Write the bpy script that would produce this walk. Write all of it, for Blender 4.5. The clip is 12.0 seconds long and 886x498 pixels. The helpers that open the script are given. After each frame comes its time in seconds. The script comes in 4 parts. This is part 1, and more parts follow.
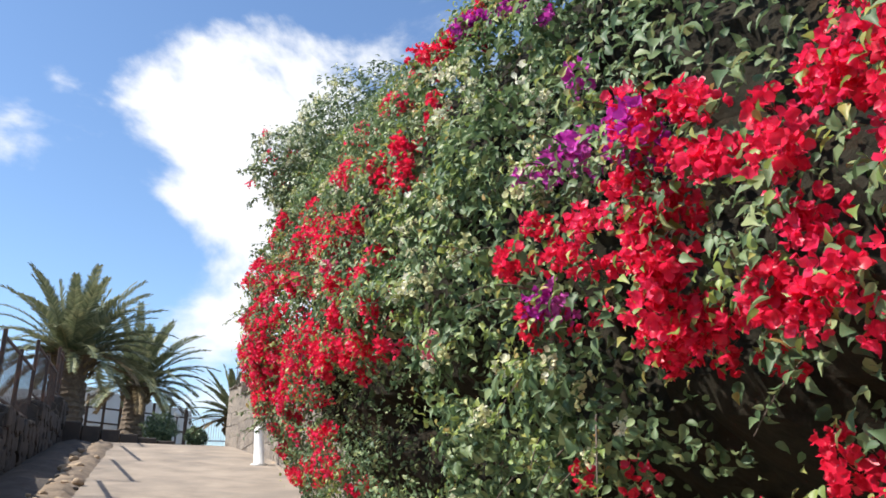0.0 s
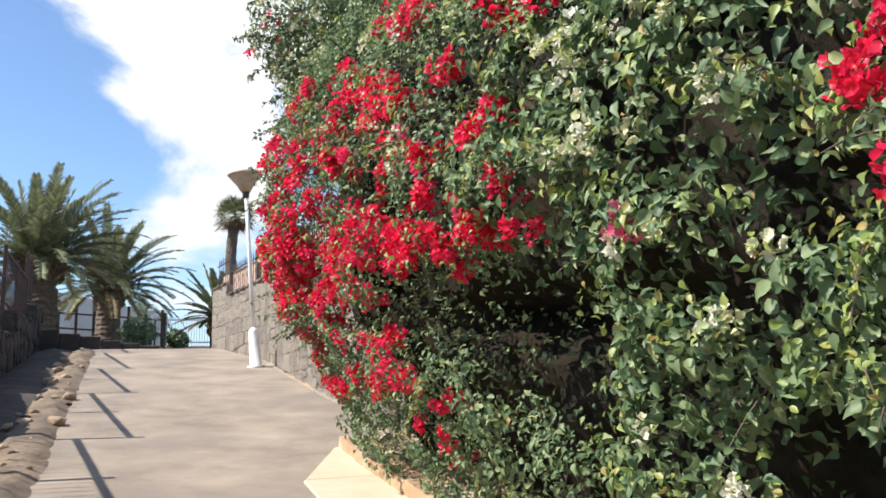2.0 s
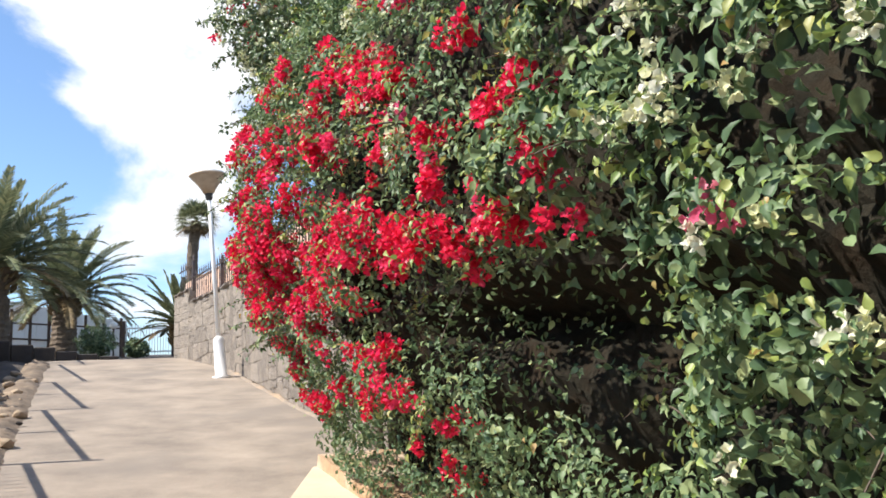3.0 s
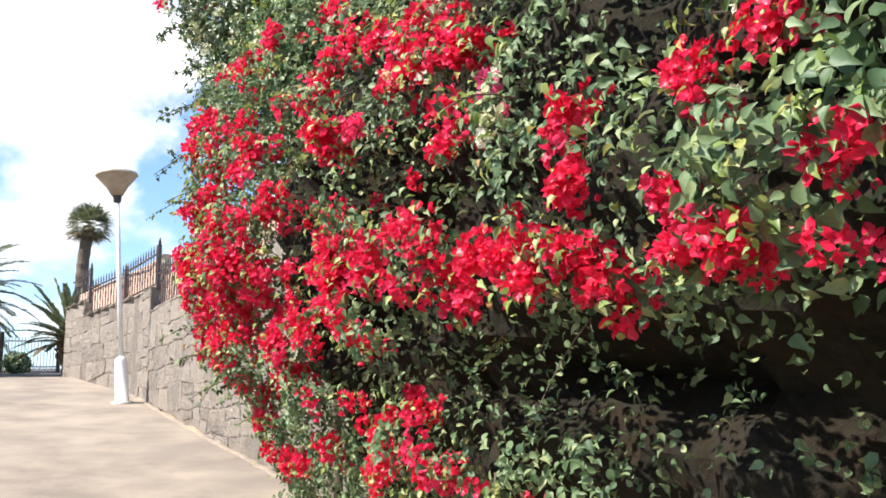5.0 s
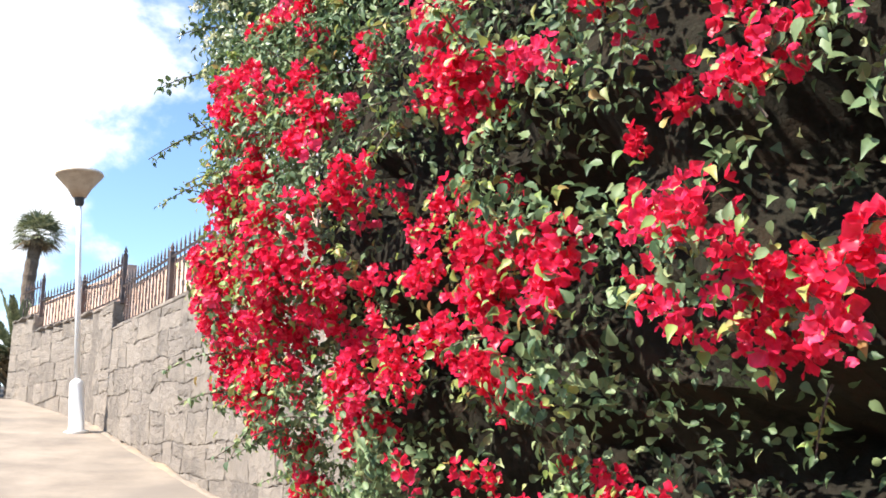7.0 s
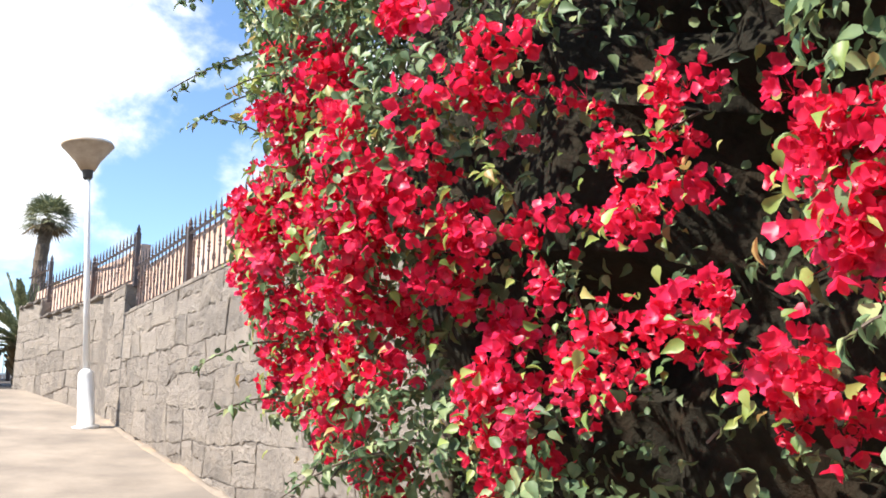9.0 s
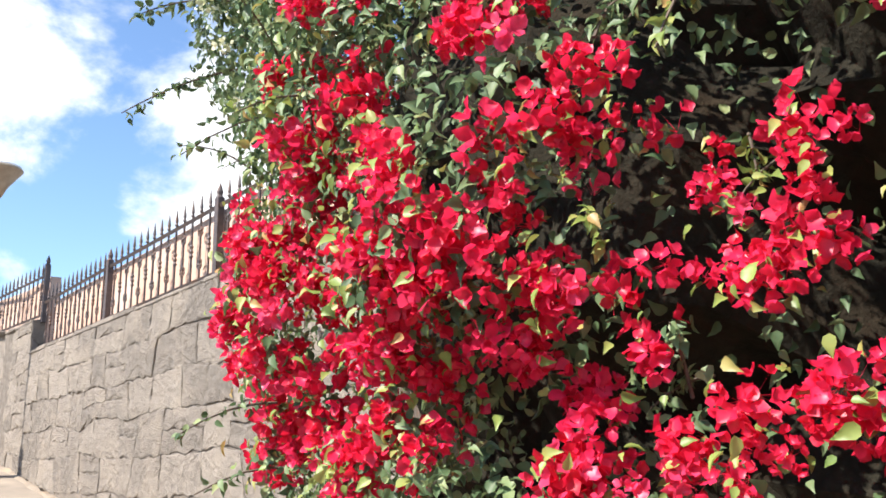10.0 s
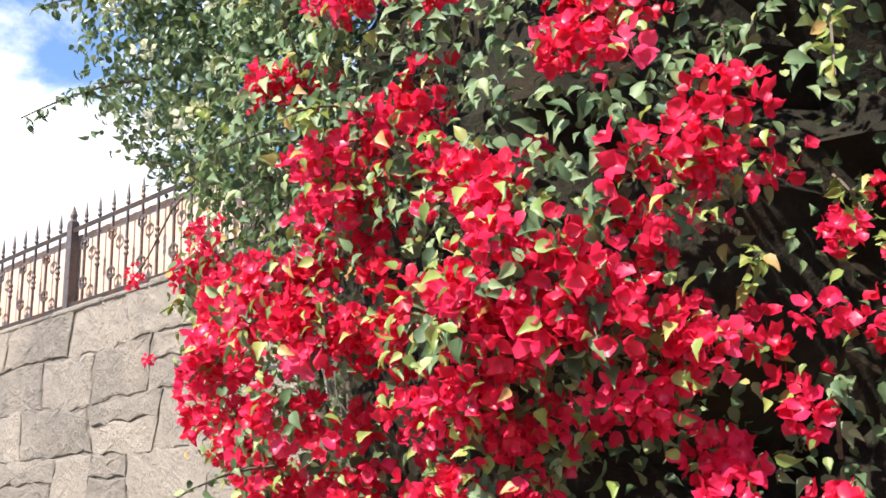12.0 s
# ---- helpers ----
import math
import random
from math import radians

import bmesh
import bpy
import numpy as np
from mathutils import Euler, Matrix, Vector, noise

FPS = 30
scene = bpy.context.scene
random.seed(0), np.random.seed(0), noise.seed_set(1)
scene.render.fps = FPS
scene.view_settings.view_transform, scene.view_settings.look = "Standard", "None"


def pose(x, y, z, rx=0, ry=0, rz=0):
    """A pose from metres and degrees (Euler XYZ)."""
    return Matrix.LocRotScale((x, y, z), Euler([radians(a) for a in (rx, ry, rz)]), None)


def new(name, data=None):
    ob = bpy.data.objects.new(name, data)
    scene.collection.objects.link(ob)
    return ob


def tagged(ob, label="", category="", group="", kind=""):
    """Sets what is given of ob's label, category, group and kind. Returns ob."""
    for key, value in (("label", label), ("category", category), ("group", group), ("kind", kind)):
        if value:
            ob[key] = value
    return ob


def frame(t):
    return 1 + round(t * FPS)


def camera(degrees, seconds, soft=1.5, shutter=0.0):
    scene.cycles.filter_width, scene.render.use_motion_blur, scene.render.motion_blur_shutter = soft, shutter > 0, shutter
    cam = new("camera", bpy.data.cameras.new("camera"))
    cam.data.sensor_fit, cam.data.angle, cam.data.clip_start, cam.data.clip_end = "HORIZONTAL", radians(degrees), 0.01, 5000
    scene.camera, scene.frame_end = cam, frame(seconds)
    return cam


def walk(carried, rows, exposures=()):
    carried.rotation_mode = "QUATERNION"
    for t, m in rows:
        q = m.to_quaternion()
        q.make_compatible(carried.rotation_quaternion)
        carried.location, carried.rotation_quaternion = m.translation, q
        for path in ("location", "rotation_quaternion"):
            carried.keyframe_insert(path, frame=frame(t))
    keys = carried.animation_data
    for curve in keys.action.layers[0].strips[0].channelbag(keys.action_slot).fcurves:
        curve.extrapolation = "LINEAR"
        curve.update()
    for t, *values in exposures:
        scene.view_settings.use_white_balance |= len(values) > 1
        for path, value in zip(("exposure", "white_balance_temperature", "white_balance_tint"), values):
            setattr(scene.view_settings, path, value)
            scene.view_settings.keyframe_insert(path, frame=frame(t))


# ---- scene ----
cam = camera(55.9, 12.0, soft=1.7)
walk(cam, [
    (0.0, pose(0.000, 0.000, 1.452, 107.49, -0.77, -18.64)),
    (0.5, pose(-0.088, 0.224, 1.517, 106.33, -0.61, -18.37)),
    (1.0, pose(-0.163, 0.557, 1.545, 105.66, -0.03, -17.93)),
    (1.5, pose(-0.237, 0.868, 1.560, 102.40, 0.78, -18.40)),
    (2.0, pose(-0.325, 1.217, 1.622, 100.06, 1.75, -20.72)),
    (2.5, pose(-0.307, 1.524, 1.655, 100.37, 2.50, -22.05)),
    (3.0, pose(-0.299, 1.801, 1.704, 100.18, 2.86, -23.10)),
    (3.5, pose(-0.333, 2.125, 1.765, 100.32, 2.53, -24.22)),
    (3.7, pose(-0.343, 2.234, 1.795, 100.03, 2.95, -25.27)),
    (5.3, pose(-0.443, 3.187, 1.952, 101.14, 1.73, -31.76)),
    (5.5, pose(-0.441, 3.296, 1.956, 100.85, 1.72, -32.64)),
    (6.0, pose(-0.421, 3.620, 2.006, 103.43, 0.98, -33.84)),
    (6.5, pose(-0.403, 4.005, 2.064, 104.06, 0.79, -33.46)),
    (6.7, pose(-0.422, 4.145, 2.094, 103.44, 0.83, -33.67)),
    (8.3, pose(-0.193, 5.115, 2.184, 101.79, 0.60, -34.54)),
    (8.5, pose(-0.174, 5.218, 2.215, 101.54, 0.89, -34.48)),
    (9.0, pose(-0.145, 5.465, 2.235, 101.88, 0.66, -33.17)),
    (9.5, pose(-0.155, 5.648, 2.272, 102.69, 0.14, -33.14)),
    (10.0, pose(-0.246, 5.865, 2.339, 103.99, 1.48, -39.38)),
    (10.5, pose(-0.264, 6.054, 2.331, 104.73, 1.84, -42.21)),
    (11.0, pose(-0.284, 6.180, 2.398, 105.43, 2.19, -45.13)),
    (11.5, pose(-0.364, 6.250, 2.379, 106.32, 2.14, -48.34)),
    (12.0, pose(-0.447, 6.389, 2.423, 105.90, 3.45, -52.00)),
], exposures=[(0.0, 0.78), (2.0, 0.80), (3.5, 0.98), (5.5, 1.22), (6.5, 1.32), (9.0, 1.22), (10.5, 1.18), (12.0, 1.32)])

# ---- world, sun, exposure ----
SLOPE = 0.137
SUN_AZ, SUN_EL = radians(-86), radians(45)   # azimuth from +y towards +x
sun_dir = Vector((math.sin(SUN_AZ) * math.cos(SUN_EL), math.cos(SUN_AZ) * math.cos(SUN_EL), math.sin(SUN_EL)))

world = bpy.data.worlds.new("world")
scene.world = world
world.use_nodes = True
wt = world.node_tree
wt.nodes.clear()


def wn(kind, **sets):
    n = wt.nodes.new(kind)
    for k, v in sets.items():
        n.inputs[k].default_value = v
    return n


sky = wt.nodes.new("ShaderNodeTexSky")
sky.sky_type, sky.sun_disc = "NISHITA", False
sky.sun_elevation, sky.sun_rotation = SUN_EL, SUN_AZ
sky.air_density, sky.dust_density, sky.ozone_density = 1.0, 0.2, 4.5
coord = wt.nodes.new("ShaderNodeTexCoord")
stretch = wt.nodes.new("ShaderNodeMapping")
stretch.inputs["Scale"].default_value = (1.0, 1.0, 1.35)
stretch.inputs["Location"].default_value = (0.3, 0.1, 0.0)
wt.links.new(coord.outputs["Generated"], stretch.inputs["Vector"])
puffs = wn("ShaderNodeTexNoise", Scale=4.2, Detail=9.0, Roughness=0.56, Distortion=0.25)
wt.links.new(stretch.outputs["Vector"], puffs.inputs["Vector"])
wisps = wn("ShaderNodeTexNoise", Scale=1.3, Detail=4.0, Roughness=0.6, Distortion=0.6)
wt.links.new(stretch.outputs["Vector"], wisps.inputs["Vector"])
billow = wt.nodes.new("ShaderNodeMath")
billow.operation = "MULTIPLY_ADD"
billow.inputs[1].default_value, billow.inputs[2].default_value = 2.3, -0.65
wt.links.new(puffs.outputs["Fac"], billow.inputs[0])
both = wt.nodes.new("ShaderNodeMath")
both.operation = "MULTIPLY_ADD"
both.inputs[1].default_value = 0.55
wt.links.new(wisps.outputs["Fac"], both.inputs[0])
wt.links.new(billow.outputs[0], both.inputs[2])


def bank(az, el, width, amount, last):
    """A bank of cloud round one direction of the sky, added to the cover."""
    d = Vector((math.sin(az) * math.cos(el), math.cos(az) * math.cos(el), math.sin(el)))
    dot = wt.nodes.new("ShaderNodeVectorMath")
    dot.operation = "DOT_PRODUCT"
    dot.inputs[1].default_value = d
    wt.links.new(coord.outputs["Generated"], dot.inputs[0])
    r = wt.nodes.new("ShaderNodeMapRange")
    r.interpolation_type = "SMOOTHSTEP"
    r.inputs["From Min"].default_value, r.inputs["From Max"].default_value = math.cos(width), 1.0
    r.inputs["To Max"].default_value = amount
    wt.links.new(dot.outputs["Value"], r.inputs["Value"])
    s = wt.nodes.new("ShaderNodeMath")
    wt.links.new(r.outputs["Result"], s.inputs[0])
    wt.links.new(last.outputs[0], s.inputs[1])
    return s


cover = bank(radians(6), radians(13), radians(11), 0.19, both)
cover = bank(radians(7), radians(24), radians(11), 0.20, cover)
cover = bank(radians(6.5), radians(20), radians(9), 0.18, cover)
cover = bank(radians(24), radians(19), radians(10), 0.22, cover)
cover = bank(radians(28), radians(25), radians(9), 0.30, cover)
cover = bank(radians(15), radians(18), radians(8), -0.16, cover)
cover = bank(radians(16), radians(27), radians(8), -0.10, cover)
cover = bank(radians(-18), radians(18), radians(26), -0.38, cover)
ramp = wt.nodes.new("ShaderNodeMapRange")
ramp.interpolation_type = "SMOOTHSTEP"
ramp.inputs["From Min"].default_value, ramp.inputs["From Max"].default_value = 0.80, 1.12
wt.links.new(cover.outputs[0], ramp.inputs["Value"])
tint = wn("ShaderNodeMix")
tint.data_type = "RGBA"
wt.links.new(ramp.outputs["Result"], tint.inputs["Factor"])
wt.links.new(sky.outputs["Color"], tint.inputs["A"])
tint.inputs["B"].default_value = (5.2, 5.3, 5.5, 1)
back = wn("ShaderNodeBackground", Strength=0.125)
wt.links.new(tint.outputs["Result"], back.inputs["Color"])
wout = wt.nodes.new("ShaderNodeOutputWorld")
wt.links.new(back.outputs["Background"], wout.inputs["Surface"])

sun = new("sun", bpy.data.lights.new("sun", "SUN"))
sun.data.energy, sun.data.angle, sun.data.color = 4.6, radians(0.53), (1.0, 0.95, 0.87)
sun.matrix_world = Matrix.Translation((-20, 0, 20)) @ sun_dir.to_track_quat("Z", "Y").to_matrix().to_4x4()


# ---- materials ----
def surface(name, low, high, scale=6.0, rough=0.8, bump=0.3, fine=60.0, stain=None, stain_scale=1.2, random_by="", metal=0.0, depth=0.01):
    """A surface whose colour runs between two, at a coarse and a fine scale, with relief, and stains of a third colour."""
    m = bpy.data.materials.new(name)
    m.use_nodes = True
    t = m.node_tree
    bsdf = t.nodes["Principled BSDF"]
    geo = t.nodes.new("ShaderNodeNewGeometry")
    a = t.nodes.new("ShaderNodeTexNoise")
    a.inputs["Scale"].default_value, a.inputs["Detail"].default_value, a.inputs["Roughness"].default_value = scale, 6, 0.62
    t.links.new(geo.outputs["Position"], a.inputs["Vector"])
    b = t.nodes.new("ShaderNodeTexNoise")
    b.inputs["Scale"].default_value, b.inputs["Detail"].default_value, b.inputs["Roughness"].default_value = fine, 5, 0.7
    t.links.new(geo.outputs["Position"], b.inputs["Vector"])
    mixv = t.nodes.new("ShaderNodeMath")
    mixv.operation = "MULTIPLY_ADD"
    mixv.inputs[1].default_value = 0.45
    t.links.new(b.outputs["Fac"], mixv.inputs[0])
    t.links.new(a.outputs["Fac"], mixv.inputs[2])
    last = mixv
    if random_by:
        src = t.nodes.new("ShaderNodeObjectInfo").outputs["Random"] if random_by == "object" else geo.outputs["Random Per Island"]
        r = t.nodes.new("ShaderNodeMath")
        r.operation = "MULTIPLY_ADD"
        r.inputs[1].default_value = 0.5
        t.links.new(src, r.inputs[0])
        t.links.new(mixv.outputs[0], r.inputs[2])
        last = r
    span = t.nodes.new("ShaderNodeMapRange")
    span.inputs["From Min"].default_value = 0.45 + (0.1 if random_by else 0)
    span.inputs["From Max"].default_value = 1.0 + (0.4 if random_by else 0)
    t.links.new(last.outputs[0], span.inputs["Value"])
    col = t.nodes.new("ShaderNodeMix")
    col.data_type = "RGBA"
    col.inputs["A"].default_value, col.inputs["B"].default_value = (*low, 1), (*high, 1)
    t.links.new(span.outputs["Result"], col.inputs["Factor"])
    out = col.outputs["Result"]
    if stain:
        s = t.nodes.new("ShaderNodeTexNoise")
        s.inputs["Scale"].default_value, s.inputs["Detail"].default_value, s.inputs["Distortion"].default_value = stain_scale, 5, 0.5
        t.links.new(geo.outputs["Position"], s.inputs["Vector"])
        sr = t.nodes.new("ShaderNodeMapRange")
        sr.interpolation_type = "SMOOTHSTEP"
        sr.inputs["From Min"].default_value, sr.inputs["From Max"].default_value = 0.48, 0.70
        sr.inputs["To Max"].default_value = 0.75
        t.links.new(s.outputs["Fac"], sr.inputs["Value"])
        sm = t.nodes.new("ShaderNodeMix")
        sm.data_type = "RGBA"
        sm.inputs["B"].default_value = (*stain, 1)
        t.links.new(sr.outputs["Result"], sm.inputs["Factor"])
        t.links.new(out, sm.inputs["A"])
        out = sm.outputs["Result"]
    t.links.new(out, bsdf.inputs["Base Color"])
    bsdf.inputs["Roughness"].default_value, bsdf.inputs["Metallic"].default_value = rough, metal
    if bump:
        bp = t.nodes.new("ShaderNodeBump")
        bp.inputs["Strength"].default_value, bp.inputs["Distance"].default_value = bump, depth
        t.links.new(mixv.outputs[0], bp.inputs["Height"])
        t.links.new(bp.outputs["Normal"], bsdf.inputs["Normal"])
    return m


def leafy(name, stops, rough=0.42, through_light=0.3, gloss=0.5, mottle=0.25):
    """Thin leaves or petals: each one takes its own colour from the stops, and lets some light through."""
    m = bpy.data.materials.new(name)
    m.use_nodes = True
    t = m.node_tree
    bsdf = t.nodes["Principled BSDF"]
    geo = t.nodes.new("ShaderNodeNewGeometry")
    info = t.nodes.new("ShaderNodeObjectInfo")
    add = t.nodes.new("ShaderNodeMath")
    t.links.new(geo.outputs["Random Per Island"], add.inputs[0])
    t.links.new(info.outputs["Random"], add.inputs[1])
    fr = t.nodes.new("ShaderNodeMath")
    fr.operation = "FRACT"
    t.links.new(add.outputs[0], fr.inputs[0])
    ramp = t.nodes.new("ShaderNodeValToRGB")
    els = ramp.color_ramp.elements
    while len(els) < len(stops):
        els.new(0.5)
    for e, (p, c) in zip(els, stops):
        e.position, e.color = p, (*c, 1)
    t.links.new(fr.outputs[0], ramp.inputs["Fac"])
    n = t.nodes.new("ShaderNodeTexNoise")
    n.inputs["Scale"].default_value, n.inputs["Detail"].default_value = 55, 3
    t.links.new(geo.outputs["Position"], n.inputs["Vector"])
    v = t.nodes.new("ShaderNodeMapRange")
    v.inputs["To Min"].default_value, v.inputs["To Max"].default_value = 1 - mottle, 1 + mottle
    t.links.new(n.outputs["Fac"], v.inputs["Value"])
    hsv = t.nodes.new("ShaderNodeHueSaturation")
    t.links.new(ramp.outputs["Color"], hsv.inputs["Color"])
    t.links.new(v.outputs["Result"], hsv.inputs["Value"])
    t.links.new(hsv.outputs["Color"], bsdf.inputs["Base Color"])
    bsdf.inputs["Roughness"].default_value = rough
    bsdf.inputs["Specular IOR Level"].default_value = gloss
    tr = t.nodes.new("ShaderNodeBsdfTranslucent")
    t.links.new(hsv.outputs["Color"], tr.inputs["Color"])
    mx = t.nodes.new("ShaderNodeMixShader")
    mx.inputs["Fac"].default_value = through_light
    t.links.new(bsdf.outputs["BSDF"], mx.inputs[1])
    t.links.new(tr.outputs["BSDF"], mx.inputs[2])
    t.links.new(mx.outputs["Shader"], t.nodes["Material Output"].inputs["Surface"])
    return m


M_PATH = surface("concrete_path", (0.17, 0.138, 0.11), (0.40, 0.325, 0.25), 1.6, 0.9, 0.35, 90, (0.21, 0.175, 0.143), 0.7, depth=0.006)
M_SOIL = surface("volcanic_soil", (0.04, 0.034, 0.030), (0.105, 0.085, 0.07), 3.0, 0.95, 0.8, 40, (0.12, 0.09, 0.066), 0.8, depth=0.03)
M_TAN = surface("ochre_render", (0.34, 0.20, 0.11), (0.52, 0.35, 0.21), 8, 0.9, 0.9, 45, (0.60, 0.50, 0.38), 2.5, depth=0.02)
M_FOOT = surface("footing_mortar", (0.19, 0.15, 0.115), (0.33, 0.265, 0.20), 4, 0.9, 0.6, 45, (0.40, 0.27, 0.16), 1.6, depth=0.015)
M_EDGE = surface("ochre_soil", (0.13, 0.095, 0.065), (0.32, 0.24, 0.165), 4, 0.95, 0.9, 40, (0.10, 0.08, 0.062), 1.1, depth=0.03)
M_PALE = surface("pale_concrete", (0.50, 0.40, 0.27), (0.62, 0.52, 0.38), 3, 0.9, 0.4, 80, depth=0.006)
M_MORTAR = surface("dark_mortar", (0.07, 0.058, 0.048), (0.25, 0.208, 0.17), 14, 0.95, 0.8, 70, depth=0.015)
M_STONE = surface("basalt_masonry", (0.145, 0.122, 0.102), (0.32, 0.27, 0.222), 9, 0.92, 1.0, 48, (0.30, 0.25, 0.20), 2.2, "object", depth=0.045)
M_DARKSTONE = surface("dark_basalt", (0.020, 0.018, 0.017), (0.062, 0.053, 0.047), 6, 0.92, 0.8, 50, (0.065, 0.052, 0.042), 1.6, "object", depth=0.02)
M_RUBBLE = surface("ochre_rubble", (0.24, 0.17, 0.11), (0.50, 0.38, 0.26), 6, 0.92, 0.8, 45, None, 1, "object", depth=0.015)
M_IRON = surface("weathered_iron", (0.055, 0.045, 0.045), (0.14, 0.11, 0.105), 18, 0.6, 0.3, 120, (0.16, 0.085, 0.055), 6, metal=0.35, depth=0.002)
M_RUST = surface("rusted_iron", (0.035, 0.028, 0.026), (0.10, 0.065, 0.05), 18, 0.8, 0.4, 120, (0.13, 0.06, 0.035), 5, metal=0.2, depth=0.002)
M_SALMON = surface("salmon_render", (0.46, 0.30, 0.225), (0.60, 0.41, 0.315), 2.2, 0.9, 0.3, 60, (0.58, 0.44, 0.37), 1.4, depth=0.005)
M_WHITE = surface("white_enamel", (0.70, 0.69, 0.66), (0.83, 0.82, 0.80), 7, 0.42, 0.15, 90, (0.60, 0.56, 0.50), 3.0, depth=0.002)
M_HOOD = surface("aged_lamp_hood", (0.34, 0.25, 0.17), (0.52, 0.40, 0.28), 9, 0.6, 0.2, 60, (0.30, 0.21, 0.13), 4, depth=0.003)
M_BLACK = surface("black_plastic", (0.02, 0.02, 0.02), (0.05, 0.05, 0.05), 9, 0.5, 0.2, 60, depth=0.002)
M_PLASTER = surface("white_plaster", (0.62, 0.61, 0.58), (0.78, 0.77, 0.75), 0.8, 0.9, 0.3, 30, (0.55, 0.52, 0.47), 0.4, depth=0.01)
M_WINDOW = surface("window_glass", (0.02, 0.025, 0.03), (0.05, 0.06, 0.07), 2, 0.08, 0.0)
M_BARK = surface("palm_trunk_bark", (0.07, 0.05, 0.036), (0.20, 0.15, 0.105), 9, 0.95, 0.9, 40, (0.11, 0.08, 0.06), 2, depth=0.03)
M_STEM = surface("woody_stem", (0.05, 0.038, 0.028), (0.15, 0.11, 0.08), 20, 0.9, 0.5, 90, depth=0.003)
# near-black, low specular: the hedge's inner shade put into a colour
M_CORE = surface("hedge_inner_shade", (0.011, 0.010, 0.008), (0.034, 0.030, 0.021), 14, 0.95, 0.5, 60, (0.03, 0.02, 0.012), 5, depth=0.05)
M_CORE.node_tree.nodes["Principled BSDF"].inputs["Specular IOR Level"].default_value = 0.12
M_LEAF = leafy("hedge_leaf", [(0.0, (0.065, 0.115, 0.052)), (0.45, (0.125, 0.19, 0.085)), (0.85, (0.21, 0.28, 0.13)), (1.0, (0.34, 0.38, 0.17))], 0.5, 0.30, 0.4)
M_YOUNG = leafy("young_leaf", [(0.0, (0.15, 0.23, 0.06)), (0.6, (0.29, 0.36, 0.09)), (0.9, (0.38, 0.36, 0.11)), (1.0, (0.46, 0.26, 0.10))], 0.45, 0.35)
M_UPPER = leafy("shrub_leaf", [(0.0, (0.06, 0.10, 0.042)), (0.6, (0.135, 0.19, 0.085)), (1.0, (0.30, 0.34, 0.16))], 0.34, 0.25, 0.7)
M_RED = leafy("red_bract", [(0.0, (0.70, 0.014, 0.050)), (0.5, (0.84, 0.026, 0.090)), (0.9, (0.86, 0.036, 0.13)), (1.0, (0.88, 0.07, 0.18))], 0.4, 0.50, 0.5, 0.35)
M_PURPLE = leafy("magenta_bract", [(0.0, (0.42, 0.02, 0.30)), (0.6, (0.58, 0.045, 0.44)), (1.0, (0.68, 0.14, 0.54))], 0.5, 0.40, 0.3, 0.25)
M_CREAM = leafy("cream_bract", [(0.0, (0.66, 0.66, 0.36)), (0.5, (0.80, 0.78, 0.56)), (1.0, (0.84, 0.82, 0.70))], 0.5, 0.35, 0.25, 0.15)
M_PINK = leafy("pink_bract", [(0.0, (0.78, 0.08, 0.22)), (1.0, (0.86, 0.30, 0.36))], 0.5, 0.38, 0.25, 0.2)
M_FROND = leafy("palm_leaflet", [(0.0, (0.11, 0.135, 0.075)), (0.6, (0.20, 0.22, 0.12)), (1.0, (0.32, 0.31, 0.17))], 0.42, 0.22, 0.5)
M_DRY = leafy("dry_palm_leaflet", [(0.0, (0.14, 0.10, 0.055)), (1.0, (0.26, 0.19, 0.10))], 0.6, 0.15, 0.3)


# ---- mesh helpers ----
def mesh_part(name, verts, faces, material, parent=None, label="", smooth=False):
    me = bpy.data.meshes.new(name)
    me.from_pydata(verts, [], faces)
    me.update()
    if smooth:
        me.polygons.foreach_set("use_smooth", [True] * len(me.polygons))
    me.materials.append(material)
    ob = new(name, me)
    if parent:
        ob.parent = parent
    if label:
        ob["label"] = label
    return ob


def part(name, bm, material, parent=None, label="", smooth=False):
    me = bpy.data.meshes.new(name)
    bm.normal_update()
    bm.to_mesh(me)
    bm.free()
    if smooth:
        me.polygons.foreach_set("use_smooth", [True] * len(me.polygons))
    me.materials.append(material)
    ob = new(name, me)
    if parent:
        ob.parent = parent
    if label:
        ob["label"] = label
    return ob


def box(bm, lo, hi, bevel=0.0):
    c = [(a + b) / 2 for a, b in zip(lo, hi)]
    s = [b - a for a, b in zip(lo, hi)]
    r = bmesh.ops.create_cube(bm, size=1, matrix=Matrix.Translation(c) @ Matrix.Diagonal((*s, 1)))
    if bevel:
        es = list({e for v in r["verts"] for e in v.link_edges})
        bmesh.ops.bevel(bm, geom=es, offset=bevel, segments=1, affect="EDGES")


def lathe(bm, profile, sides=16, at=(0, 0, 0)):
    """A turned shape from (radius, height) pairs, closed at both ends."""
    rings = []
    for r, z in profile:
        rings.append([bm.verts.new((at[0] + r * math.cos(2 * math.pi * k / sides), at[1] + r * math.sin(2 * math.pi * k / sides), at[2] + z)) for k in range(sides)])
    for a, b in zip(rings, rings[1:]):
        for k in range(sides):
            bm.faces.new((a[k], a[(k + 1) % sides], b[(k + 1) % sides], b[k]))
    bm.faces.new(list(reversed(rings[0])))
    bm.faces.new(rings[-1])


